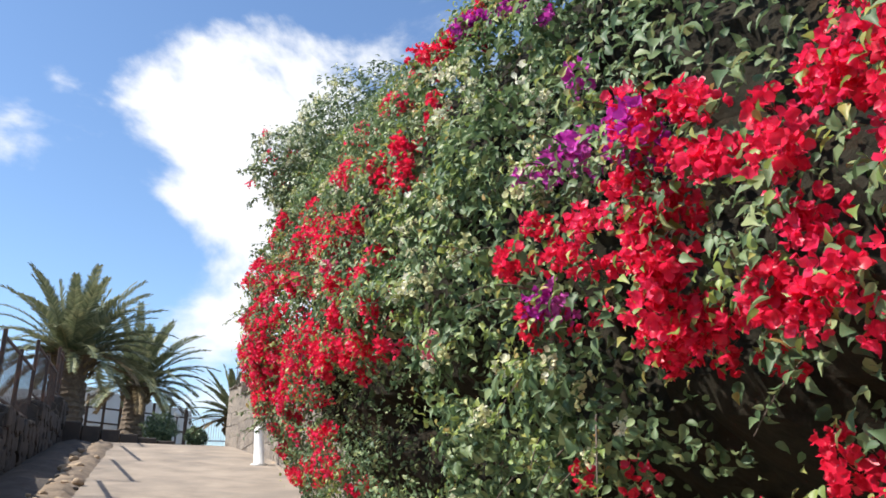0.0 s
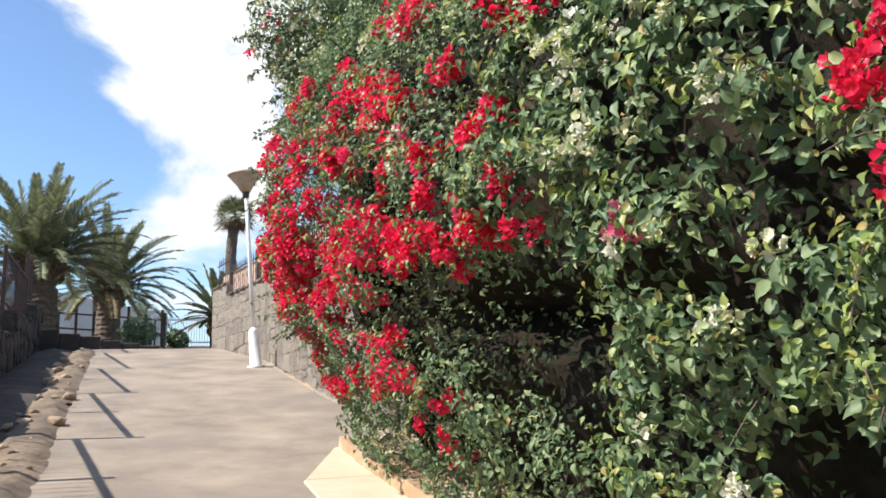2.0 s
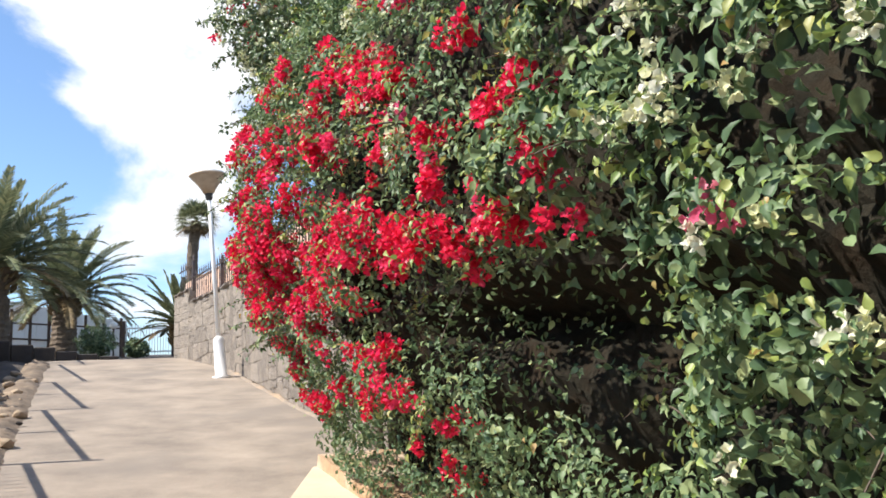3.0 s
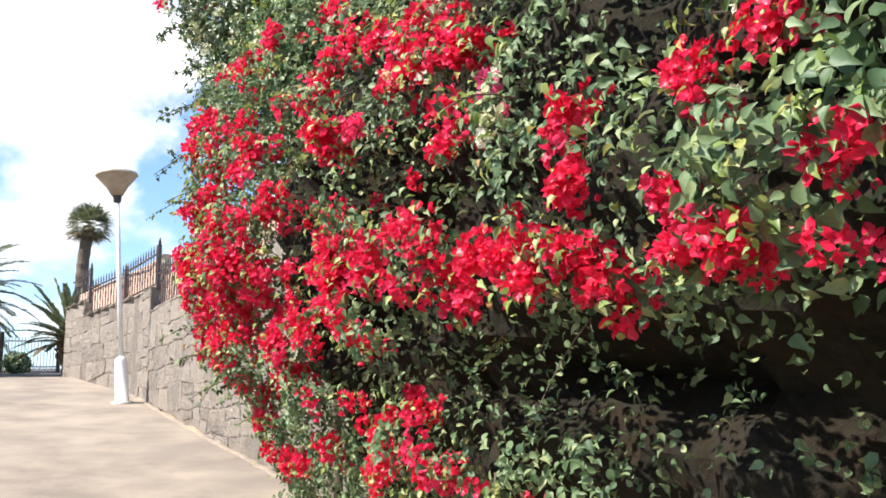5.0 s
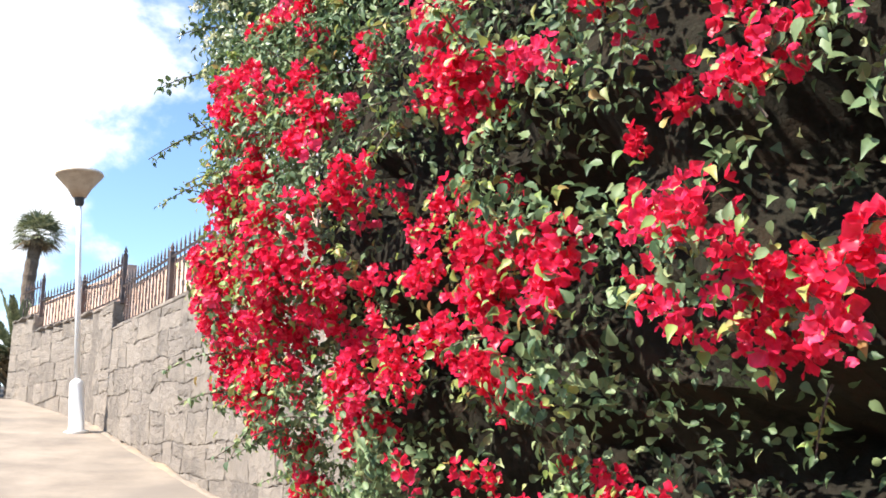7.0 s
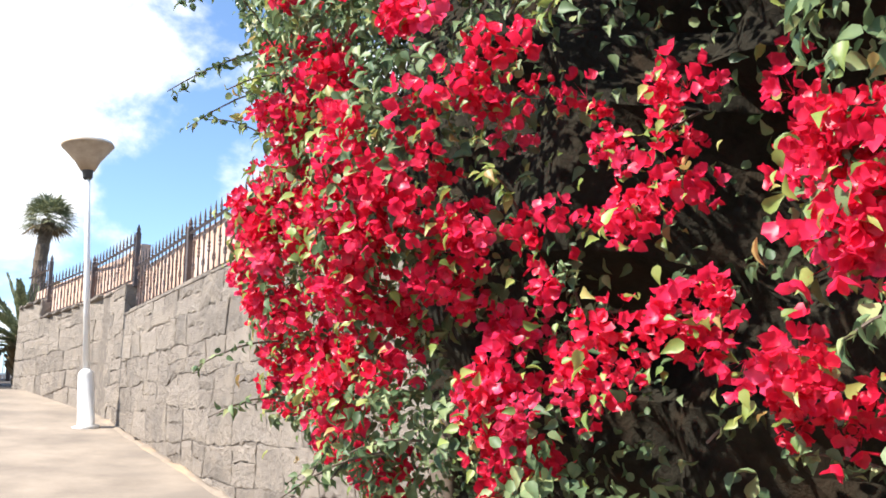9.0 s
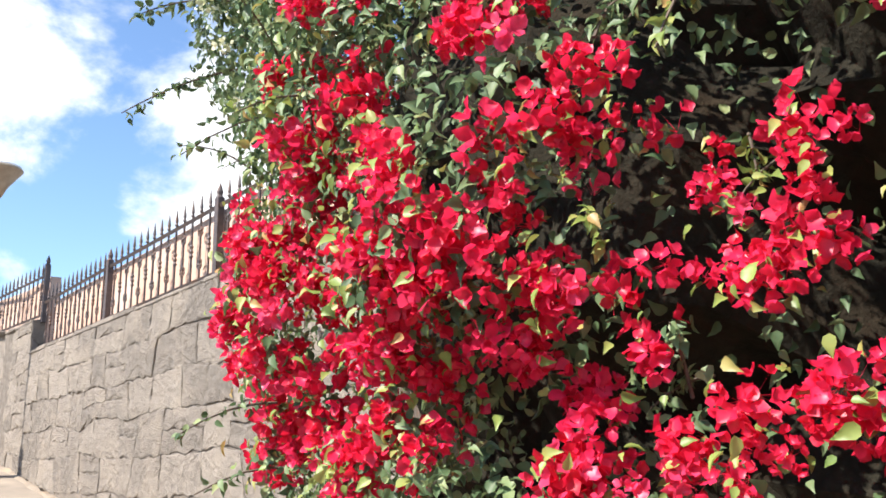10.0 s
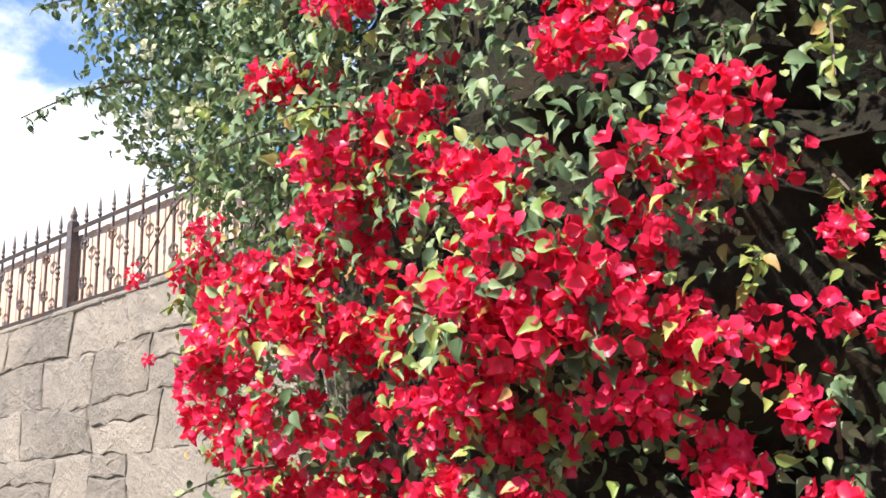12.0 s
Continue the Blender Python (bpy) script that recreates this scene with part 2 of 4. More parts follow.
def tube(bm, points, radii, sides=6):
    points = [Vector(p) for p in points]
    rings = []
    for i, p in enumerate(points):
        d = (points[min(i + 1, len(points) - 1)] - points[max(i - 1, 0)]).normalized()
        u = d.cross(Vector((0.3, 0.2, 1))).normalized()
        w = d.cross(u)
        rings.append([bm.verts.new(p + radii[i] * (math.cos(2 * math.pi * k / sides) * u + math.sin(2 * math.pi * k / sides) * w)) for k in range(sides)])
    for a, b in zip(rings, rings[1:]):
        for k in range(sides):
            bm.faces.new((a[k], a[(k + 1) % sides], b[(k + 1) % sides], b[k]))
    bm.faces.new(rings[0])
    bm.faces.new(list(reversed(rings[-1])))


def ground_z(y):
    if y <= 21:
        return SLOPE * max(y, -40)
    if y <= 45:
        return SLOPE * 21 + (y - 21) * 0.07
    return SLOPE * 21 + 24 * 0.07 - min((y - 45) * 0.03, 6)


# ---- ground, path, strips ----
def sheet(name, xs, ys, lift, material, rough_amount=0.0):
    verts = [(x, y, ground_z(y) + lift + (rough_amount * noise.noise(Vector((x * 1.7, y * 1.7, 3))) if rough_amount else 0)) for y in ys for x in xs]
    n = len(xs)
    faces = [(j * n + i, j * n + i + 1, (j + 1) * n + i + 1, (j + 1) * n + i) for j in range(len(ys) - 1) for i in range(n - 1)]
    return mesh_part(name, verts, faces, material)


far = [-900, -300, -120, -60, -40, -20]
ys = far + [-10 + 1.0 * k for k in range(60)] + [60, 90, 200, 500, 1200]
xs = [-900, -300, -100, -40, -20, -10, -6, -4, -3, -2, -1, 0, 1, 2, 3, 4, 6, 10, 20, 40, 100, 300, 900]
tagged(sheet("ground", xs, ys, -0.03, M_SOIL), "dark volcanic soil ground on a slope", "ground", kind="structure")

PATH_L = lambda y: -0.95 + 0.09 * noise.noise(Vector((0, y * 0.9, 7))) + (0.05 if int(y * 0.29) % 2 else -0.05)
pv, pf = [], []
py = [-14 + 0.25 * k for k in range(142)]
for j, y in enumerate(py):
    x0, x1 = PATH_L(y), 2.3
    for i in range(9):
        x = x0 + (x1 - x0) * i / 8
        pv.append((x, y, ground_z(y) + 0.012 * noise.noise(Vector((x * 0.8, y * 0.5, 1)))))
    pv.append((x0 + 0.02 * noise.noise(Vector((1, y * 4, 1))), y, ground_z(y) - 0.09))
for j in range(len(py) - 1):
    for i in range(8):
        pf.append((j * 10 + i, j * 10 + i + 1, j * 10 + 11 + i, j * 10 + 10 + i))
    pf.append((j * 10 + 9, j * 10, j * 10 + 10, j * 10 + 19))
path = tagged(mesh_part("path", pv, pf, M_PATH), "sunlit worn beige concrete footpath going uphill", "path", kind="structure")


def strip_mesh(name, x0, x1, y0, y1, lift, material, label, rough_amount=0.03, step=0.12):
    """A strip of loose or cast ground, with an uneven top that falls to the ground at both sides."""
    n = max(2, int((y1 - y0) / step))
    v, f = [], []
    for j in range(n + 1):
        y = y0 + (y1 - y0) * j / n
        for i in range(7):
            u = i / 6
            x = x0 + (x1 - x0) * u + 0.05 * noise.noise(Vector((i * 3.1, y * 2.2, 5)))
            z = ground_z(y) + lift * min(1, 3.2 * u, 3.2 * (1 - u)) - 0.01 + rough_amount * noise.noise(Vector((x * 5, y * 5, 2))) * min(1, 4 * u * (1 - u) * 2)
            v.append((x, y, z))
    for j in range(n):
        for i in range(6):
            f.append((j * 7 + i, j * 7 + i + 1, j * 7 + 8 + i, j * 7 + 7 + i))
    return tagged(mesh_part(name, v, f, material, smooth=True), label, "ground strip", kind="structure")


# first strip is coloured dark to deepen the low wall's shadow
strip_mesh("shadow_strip", -2.1, -1.28, -8, 20.6, 0.05, M_SOIL, "loose soil below the low wall, coloured dark for the wall's shadow", 0.06)
strip_mesh("rubble_strip", -1.34, -0.86, -8, 20.4, 0.07, M_EDGE, "broken ochre edge of soil and rubble beside the path", 0.05)
strip_mesh("ochre_footing", 2.15, 2.30, 8.0, 20.5, 0.025, M_FOOT, "ochre mortar footing along the stone wall", 0.03)

# raised bed under the hedge, with a pale concrete corner
bm = bmesh.new()
for k in range(16):
    y0 = -6 + k * 0.92
    y1 = y0 + 0.92
    vs = [(1.50 + 0.03 * math.sin(y0 * 2.1), y0), (2.2, y0), (2.2, y1), (1.50 + 0.03 * math.sin(y1 * 2.1), y1)]
    lowv = [bm.verts.new((x, y, ground_z(y) - 0.1)) for x, y in vs]
    topv = [bm.verts.new((x + (0.02 if i in (0, 3) else 0), y, ground_z(y) + 0.11)) for i, (x, y) in enumerate(vs)]
    bm.faces.new(topv)
    for i in range(4):
        bm.faces.new((lowv[i], lowv[(i + 1) % 4], topv[(i + 1) % 4], topv[i]))
bmesh.ops.subdivide_edges(bm, edges=bm.edges[:], cuts=3, use_grid_fill=True)
for v in bm.verts:
    v.co += 0.03 * noise.noise_vector(v.co * 5)
tagged(part("planting_bed", bm, M_TAN), "ochre rendered edge of the raised planting bed", "planter", kind="structure")
bm = bmesh.new()
for y0, y1, x0, x1 in ((-2.0, 2.2, 1.1, 1.62), (2.21, 6.2, 1.02, 1.6), (6.21, 7.55, 0.95, 1.6), (7.56, 8.72, 0.96, 1.62)):
    vs = [(x0, y0), (x1, y0), (x1, y1), (x0 + (0.5 if y1 > 8 else 0.0), y1)]
    lowv = [bm.verts.new((x, y, ground_z(y) - 0.06)) for x, y in vs]
    topv = [bm.verts.new((x, y, ground_z(y) + 0.016)) for x, y in vs]
    bm.faces.new(topv)
    for i in range(4):
        bm.faces.new((lowv[i], lowv[(i + 1) % 4], topv[(i + 1) % 4], topv[i]))
bmesh.ops.bevel(bm, geom=bm.edges[:], offset=0.008, segments=1, affect="EDGES")
tagged(part("bed_kerb", bm, M_PALE), "pale sunlit concrete kerb below the hedge", "kerb", kind="structure")


# ---- stone walls ----
def clip(poly, nx, ny, d):
    """The part of a convex polygon where nx*x + ny*y <= d."""
    out = []
    for i in range(len(poly)):
        a, b = poly[i], poly[(i + 1) % len(poly)]
        da, db = nx * a[0] + ny * a[1] - d, nx * b[0] + ny * b[1] - d
        if da <= 0:
            out.append(a)
        if da * db < 0:
            k = da / (da - db)
            out.append((a[0] + k * (b[0] - a[0]), a[1] + k * (b[1] - a[1])))
    return out


def stone_cells(region, du, dv, rng):
    """Irregular fitted stones that fill a convex region."""
    us, vs = [p[0] for p in region], [p[1] for p in region]
    seeds = []
    rows = int((max(vs) - min(vs)) / dv) + 3
    cols = int((max(us) - min(us)) / du) + 3
    for j in range(-1, rows):
        shift = 0.5 * (j % 2) + rng.uniform(-0.12, 0.12)
        for i in range(-1, cols):
            seeds.append((min(us) + (i + shift + rng.uniform(-0.24, 0.24)) * du, min(vs) + (j + rng.uniform(-0.11, 0.11)) * dv))
    for s in seeds:
        poly = region
        for o in seeds:
            if o is s or abs(o[0] - s[0]) > 3 * du or abs(o[1] - s[1]) > 3 * dv:
                continue
            nx, ny = (o[0] - s[0]), (o[1] - s[1])
            mx, my = (o[0] + s[0]) / 2, (o[1] + s[1]) / 2
            poly = clip(poly, nx, ny, nx * mx + ny * my)
            if len(poly) < 3:
                break
        if len(poly) < 3:
            continue
        area = 0.5 * abs(sum(poly[i][0] * poly[(i + 1) % len(poly)][1] - poly[(i + 1) % len(poly)][0] * poly[i][1] for i in range(len(poly))))
        if area > 0.004:
            yield poly


def coursed_cells(region, dv, rng):
    """Roughly squared stones in wavy courses, cut to a region with a sloping foot and a level top."""
    (c0, v0), (c1, v1), (_, top), _ = region
    low, rise = min(v0, v1), (v1 - v0) / (c1 - c0)
    rows = int((top - low) / dv) + 1

    def line(j, u):
        if j == rows:
            return top
        return top - (rows - j) * dv + 0.075 * noise.noise(Vector((u * 1.3, j * 5.3, 2))) + 0.03 * noise.noise(Vector((u * 4.1, j * 3.7, 8)))
    for j in range(-1, rows):
        u, lean = c0, 0.0
        while u < c1 - 1e-6:
            e = u + rng.uniform(0.34, 0.86)
            e = c1 if c1 - e < 0.25 else e
            s = 0.0 if e == c1 else rng.uniform(-0.05, 0.05)
            m = (u + e) / 2
            a, b = rng.choice(((0.0, 1.0), (0.0, 1.0), (0.0, 1.0), (0.0, 0.55)))
            for k0, k1 in ((a, b), (b, 1.0)):
                if k1 - k0 < 0.1:
                    continue
                at = lambda x, k: line(j, x) + (line(j + 1, x) - line(j, x)) * k
                poly = [(u - lean + 2 * lean * k0, at(u, k0)), (m, at(m, k0)), (e - s + 2 * s * k0, at(e, k0)), (e - s + 2 * s * k1, at(e, k1)), (m, at(m, k1)), (u - lean + 2 * lean * k1, at(u, k1))]
                poly = clip(poly, rise, -1.0, rise * c0 - v0)
                if len(poly) > 2 and 0.5 * abs(sum(poly[i][0] * poly[(i + 1) % len(poly)][1] - poly[(i + 1) % len(poly)][0] * poly[i][1] for i in range(len(poly)))) > 0.006:
                    yield poly
            u, lean = e, s


def stone(poly, to_world, material, parent, rng, gap=0.006, proud=0.014):
    """One stone: a back ring, a rounded shoulder and an uneven face."""
    cx, cy = sum(p[0] for p in poly) / len(poly), sum(p[1] for p in poly) / len(poly)
    pts = []
    for i in range(len(poly)):
        a, b = poly[i], poly[(i + 1) % len(poly)]
        if math.hypot(b[0] - a[0], b[1] - a[1]) < 0.03:
            continue
        pts.append(a)
        cuts = int(math.hypot(b[0] - a[0], b[1] - a[1]) / 0.07)
        for q in range(1, cuts):
            pts.append((a[0] + (b[0] - a[0]) * q / cuts + rng.uniform(-0.018, 0.018), a[1] + (b[1] - a[1]) * q / cuts + rng.uniform(-0.018, 0.018)))
    if len(pts) < 3:
        return
    out = proud * rng.uniform(0.6, 1.4)
    gap = gap * rng.choice((0.0, 0.2, 0.6, 1.8))

    def ring(inset, depth, wob):
        r = []
        for x, y in pts:
            d = math.hypot(x - cx, y - cy) + 1e-6
            k = max(0.2, 1 - inset * rng.uniform(0.6, 1.5) / d)
            r.append(to_world(cx + (x - cx) * k, cy + (y - cy) * k, depth + rng.uniform(-wob, wob)))
        return r
    n = len(pts)
    verts = ring(gap, -0.01, 0) + ring(gap + 0.003, out * 0.72, 0.003) + ring(gap + 0.022, out, 0.005) + [to_world(cx, cy, out + rng.uniform(-0.006, 0.01))]
    faces = []
    for base in (0, n):
        for i in range(n):
            faces.append((base + i, base + (i + 1) % n, base + n + (i + 1) % n, base + n + i))
    for i in range(n):
        faces.append((2 * n + i, 2 * n + (i + 1) % n, 3 * n))
    return mesh_part("stone", verts, faces, material, parent)


def wall_body(name, line, y_to_x, z0, z1, thick, material):
    """A wall along y between two heights functions, as a closed solid."""
    bm = bmesh.new()
    rings = []
    for y in line:
        x = y_to_x(y)
        rings.append([bm.verts.new(p) for p in ((x, y, z0(y)), (x + thick, y, z0(y)), (x + thick, y, z1(y)), (x, y, z1(y)))])
    for a, b in zip(rings, rings[1:]):
        for k in range(4):
            bm.faces.new((a[k], a[(k + 1) % 4], b[(k + 1) % 4], b[k]))
    bm.faces.new(rings[0])
    bm.faces.new(list(reversed(rings[-1])))
    bmesh.ops.recalc_face_normals(bm, faces=bm.faces[:])
    return bm


WALL_X = lambda y: 2.25 if y < 17.5 else 2.25 - 0.145 * (y - 17.5)
# stretches of the stone wall: from, to, top
STEPS = [(-8.0, 9.0, 2.9), (9.0, 16.45, 3.65), (16.45, 20.5, 4.03), (20.5, 21.75, 4.32)]
walls = []
for k, (a, b, top) in enumerate(STEPS):
    line = [a + (b - a) * i / 6 for i in range(7)]
    bm = wall_body("w", line, WALL_X, lambda y: ground_z(y) - 0.3, lambda y, t=top: t - 0.02, 0.42, M_MORTAR)
    w = part("wall_east" if k == 1 else "wall_east_step", bm, M_MORTAR)
    tagged(w, "grey-brown basalt rubble masonry wall beside the path", "wall", kind="structure")
    walls.append(w)

# left low wall, stepped level stretches
LEFT_STEPS = [(-7.1, -3.7), (-3.7, -0.3), (-0.3, 3.1), (3.1, 6.5), (6.5, 9.9), (9.9, 13.3), (13.3, 16.7), (16.7, 20.1), (20.1, 21.4)]
LEFT_X = -2.05
left_walls = []
for a, b in LEFT_STEPS:
    top = ground_z(a) + 0.98
    bm = wall_body("w", [a, (a + b) / 2, b], lambda y: LEFT_X - 0.4, lambda y: ground_z(y) - 0.3, lambda y, t=top: t - 0.02, 0.39, M_MORTAR)
    w = tagged(part("wall_west", bm, M_MORTAR), "low dark basalt wall with a stepped rubble top", "wall", kind="structure")
    left_walls.append((w, a, b, top))

# low kerb wall that closes the path at its top
rng = random.Random(11)
bm = bmesh.new()
for k in range(9):
    x0 = -2.05 + k * 0.415
    y0 = 20.95 + 0.05 * k
    box(bm, (x0, y0, ground_z(21) - 0.2), (x0 + 0.405, y0 + 0.3, ground_z(21) + 0.02 + 0.40 * max(0.0, 1 - k / 6.5) ** 1.3 + rng.uniform(-0.01, 0.03)), 0.02)
tagged(part("kerb_wall", bm, M_DARKSTONE), "low dark stone kerb across the top of the path", "kerb", kind="structure")


# ---- iron fence on the stone wall ----
def picket(bm, y, x, z0, z1, ornate):
    box(bm, (x - 0.007, y - 0.007, z0), (x + 0.007, y + 0.007, z1))
    lathe(bm, [(0.006, 0), (0.017, 0.015), (0.010, 0.035), (0.015, 0.05), (0.002, 0.15)], 6, (x, y, z1 + 0.02))
    mid = (z0 + z1) / 2
    if ornate:
        for zz, s in ((z0 + 0.12, 1), (z1 - 0.12, -1)):
            for side in (-1, 1):
                pts = [(x, y + side * (0.004 + 0.048 * math.sin(a) * (1 - a / 7)), zz + s * 0.05 * math.cos(a) * (1 - a / 7)) for a in (0, 0.9, 1.8, 2.7, 3.6, 4.5)]
                tube(bm, pts, [0.008] * 6, 4)
            lathe(bm, [(0.008, -0.012), (0.016, 0), (0.008, 0.012)], 6, (x, y, zz))
    else:
        lathe(bm, [(0.008, -0.06), (0.019, -0.04), (0.010, -0.02), (0.019, 0.0), (0.010, 0.02), (0.019, 0.04), (0.008, 0.06)], 6, (x, y, mid))


def fence_panel(y0, y1, z0, z1, tall_first, count):
    """A level panel from post to post: rails, pickets with spear tips, and the nearer post."""
    x0, x1 = WALL_X(y0) + 0.09, WALL_X(y1) + 0.09
    f = new("iron_fence_panel")
    f.location = (x0, y0, z0)
    tagged(f, "weathered dark iron fence panel with spear-tipped pickets", "fence", "fence panels on the wall")
    inv = Matrix.Translation((-x0, -y0, -z0))

    def done(name, bm, label=""):
        bmesh.ops.transform(bm, matrix=inv, verts=bm.verts)
        return part(name, bm, M_IRON, f, label)
    bm = bmesh.new()
    box(bm, (x0 - 0.03, y0 - 0.03, z0 - 0.05), (x0 + 0.03, y0 + 0.03, z1 + (0.12 if tall_first else 0.06)), 0.005)
    lathe(bm, [(0.035, 0), (0.02, 0.02), (0.026, 0.05), (0.003, 0.12)], 8, (x0, y0, z1 + (0.12 if tall_first else 0.06)))
    done("post", bm)
    for name, zz in (("top_rail", z1), ("bottom_rail", z0 + 0.05)):
        bm = bmesh.new()
        tube(bm, [(x0, y0 + 0.02, zz), (x1, y1 - 0.02, zz)], [0.02, 0.02], 4)
        done(name, bm)
    for k in range(1, count):
        u = k / count
        bm = bmesh.new()
        picket(bm, y0 + (y1 - y0) * u, x0 + (x1 - x0) * u, z0 + 0.05, z1, k % 2 == 0)
        done("picket", bm)
    return f


POSTS = [(9.15, 11.62), (11.62, 14.1), (14.1, 16.4)]
for a, b in POSTS:
    fence_panel(a, b, 3.67, 4.24, False, 15)
fence_panel(16.4, 18.45, 4.05, 4.58, True, 13)
fence_panel(18.45, 20.5, 4.05, 4.58, False, 13)
fence_panel(20.5, 21.7, 4.34, 4.86, True, 7)

# rendered wall behind the fence
bm = wall_body("w", [8.6 + 0.5 * k for k in range(16)], lambda y: WALL_X(y) + 0.14, lambda y: 3.0, lambda y: 4.22, 0.12, M_SALMON)
tagged(part("wall_salmon", bm, M_SALMON), "salmon-pink rendered wall behind the iron fence", "wall", kind="structure")
bm = wall_body("w", [16.42 + 0.5 * k for k in range(11)], lambda y: WALL_X(y) + 0.14, lambda y: 3.0, lambda y: 4.57, 0.12, M_SALMON)
tagged(part("wall_salmon_upper", bm, M_SALMON), "salmon-pink rendered wall behind the raised fence", "wall", kind="structure")


# ---- left fence ----
def left_fence(a, b, top):
    f = new("rusty_fence_panel")
    f.location = (LEFT_X - 0.18, a, top)
    tagged(f, "dark rusty steel fence panel on the low wall", "fence", "fence panels on the low wall")
    x, L = 0.0, b - a
    for yy in (0.0, L * 0.5):
        bm = bmesh.new()
        box(bm, (x - 0.03, yy - 0.03, -0.10), (x + 0.03, yy + 0.03, 1.10), 0.006)
        part("post", bm, M_RUST, f)
    for zz in (1.0, 0.14):
        bm = bmesh.new()
        box(bm, (x - 0.018, 0.02, zz - 0.022), (x + 0.018, L, zz + 0.022), 0.004)
        part("rail", bm, M_RUST, f)
    n = int(L / 0.13)
    for k in range(1, n):
        bm = bmesh.new()
        box(bm, (x - 0.006, L * k / n - 0.006, 0.14), (x + 0.006, L * k / n + 0.006, 1.0))
        part("bar", bm, M_RUST, f)


for w, a, b, top in left_walls[1:]:
    left_fence(a, b, top)


# ---- lamp post ----
lamp = new("street_lamp")
lamp.location = (1.885, 16.45, ground_z(16.45))
lamp.rotation_euler = (0, radians(-3.7), 0)   # the post leans over the path
tagged(lamp, "slender white lamp post with a conical beige hood", "street lamp")
bm = bmesh.new()
lathe(bm, [(0.16, -0.03), (0.16, 0.015), (0.10, 0.03), (0.095, 0.62), (0.085, 0.66), (0.042, 0.70)], 20)
part("base_sleeve", bm, M_WHITE, lamp, "white enamelled base sleeve", True)
bm = bmesh.new()
lathe(bm, [(0.040, 0.69), (0.036, 2.0), (0.032, 3.100)], 16)
part("pole", bm, M_WHITE, lamp, "", True)
bm = bmesh.new()
lathe(bm, [(0.036, 3.080), (0.060, 3.110), (0.065, 3.180), (0.100, 3.240), (0.080, 3.250)], 16)
part("collar", bm, M_BLACK, lamp, "dark collar below the hood", True)
bm = bmesh.new()
lathe(bm, [(0.085, 3.200), (0.158, 3.330), (0.307, 3.510), (0.321, 3.525), (0.312, 3.540)], 28)
part("hood", bm, M_HOOD, lamp, "beige conical hood", True)
bm = bmesh.new()
lathe(bm, [(0.312, 3.535), (0.302, 3.565), (0.186, 3.600), (0.020, 3.615)], 28)
part("lid", bm, M_WHITE, lamp, "pale shallow lid", True)


# ---- palms ----
def frond(length, droop, rng, pairs=34, width=0.42, v=None, f=None, base=None, dirn=None, twist=0.0):
    """A feather frond into the lists v and f: an arched rib with leaflets on both sides."""
    side = dirn.cross(Vector((0, 0, 1))).normalized()
    pts = []
    p, d = base.copy(), dirn.copy()
    n = 14
    for k in range(n + 1):
        pts.append((p.copy(), d.copy()))
        p += d * (length / n)
        d = (d + Vector((0, 0, -droop / n * (0.5 + k / n)))).normalized()
    rib = []
    for k, (p, d) in enumerate(pts):
        r = 0.030 * (1 - k / (n + 0.6))
        up = side.cross(d).normalized()
        i0 = len(v)
        v += [tuple(p + side * r), tuple(p - side * r), tuple(p + up * r)]
        rib.append(i0)
    for a, b in zip(rib, rib[1:]):
        for j in range(3):
            f.append((a + j, a + (j + 1) % 3, b + (j + 1) % 3, b + j))
    for k in range(pairs):
        u = 0.10 + 0.89 * k / (pairs - 1)
        q = u * n
        i = min(int(q), n - 1)
        p = pts[i][0].lerp(pts[i + 1][0], q - i)
        d = pts[i][1]
        up = side.cross(d).normalized()
        L = width * (0.35 + 0.65 * math.sin(math.pi * min(1, 0.15 + 0.85 * u)) ** 0.7) * rng.uniform(0.85, 1.1)
        for s in (-1, 1):
            lift = 0.25 + rng.uniform(-0.15, 0.15)
            ld = (side * s * 0.8 + d * (0.55 + 0.4 * u) + up * lift).normalized()
            w = d * 0.026
            tip = p + ld * L + Vector((0, 0, -0.12 * L))
            m = p + ld * L * 0.5
            i0 = len(v)
            v += [tuple(p - w), tuple(p + w), tuple(m + w * 1.1 + up * 0.006), tuple(m - w * 1.1), tuple(tip)]
            f += [(i0, i0 + 1, i0 + 2, i0 + 3), (i0 + 3, i0 + 2, i0 + 4)]


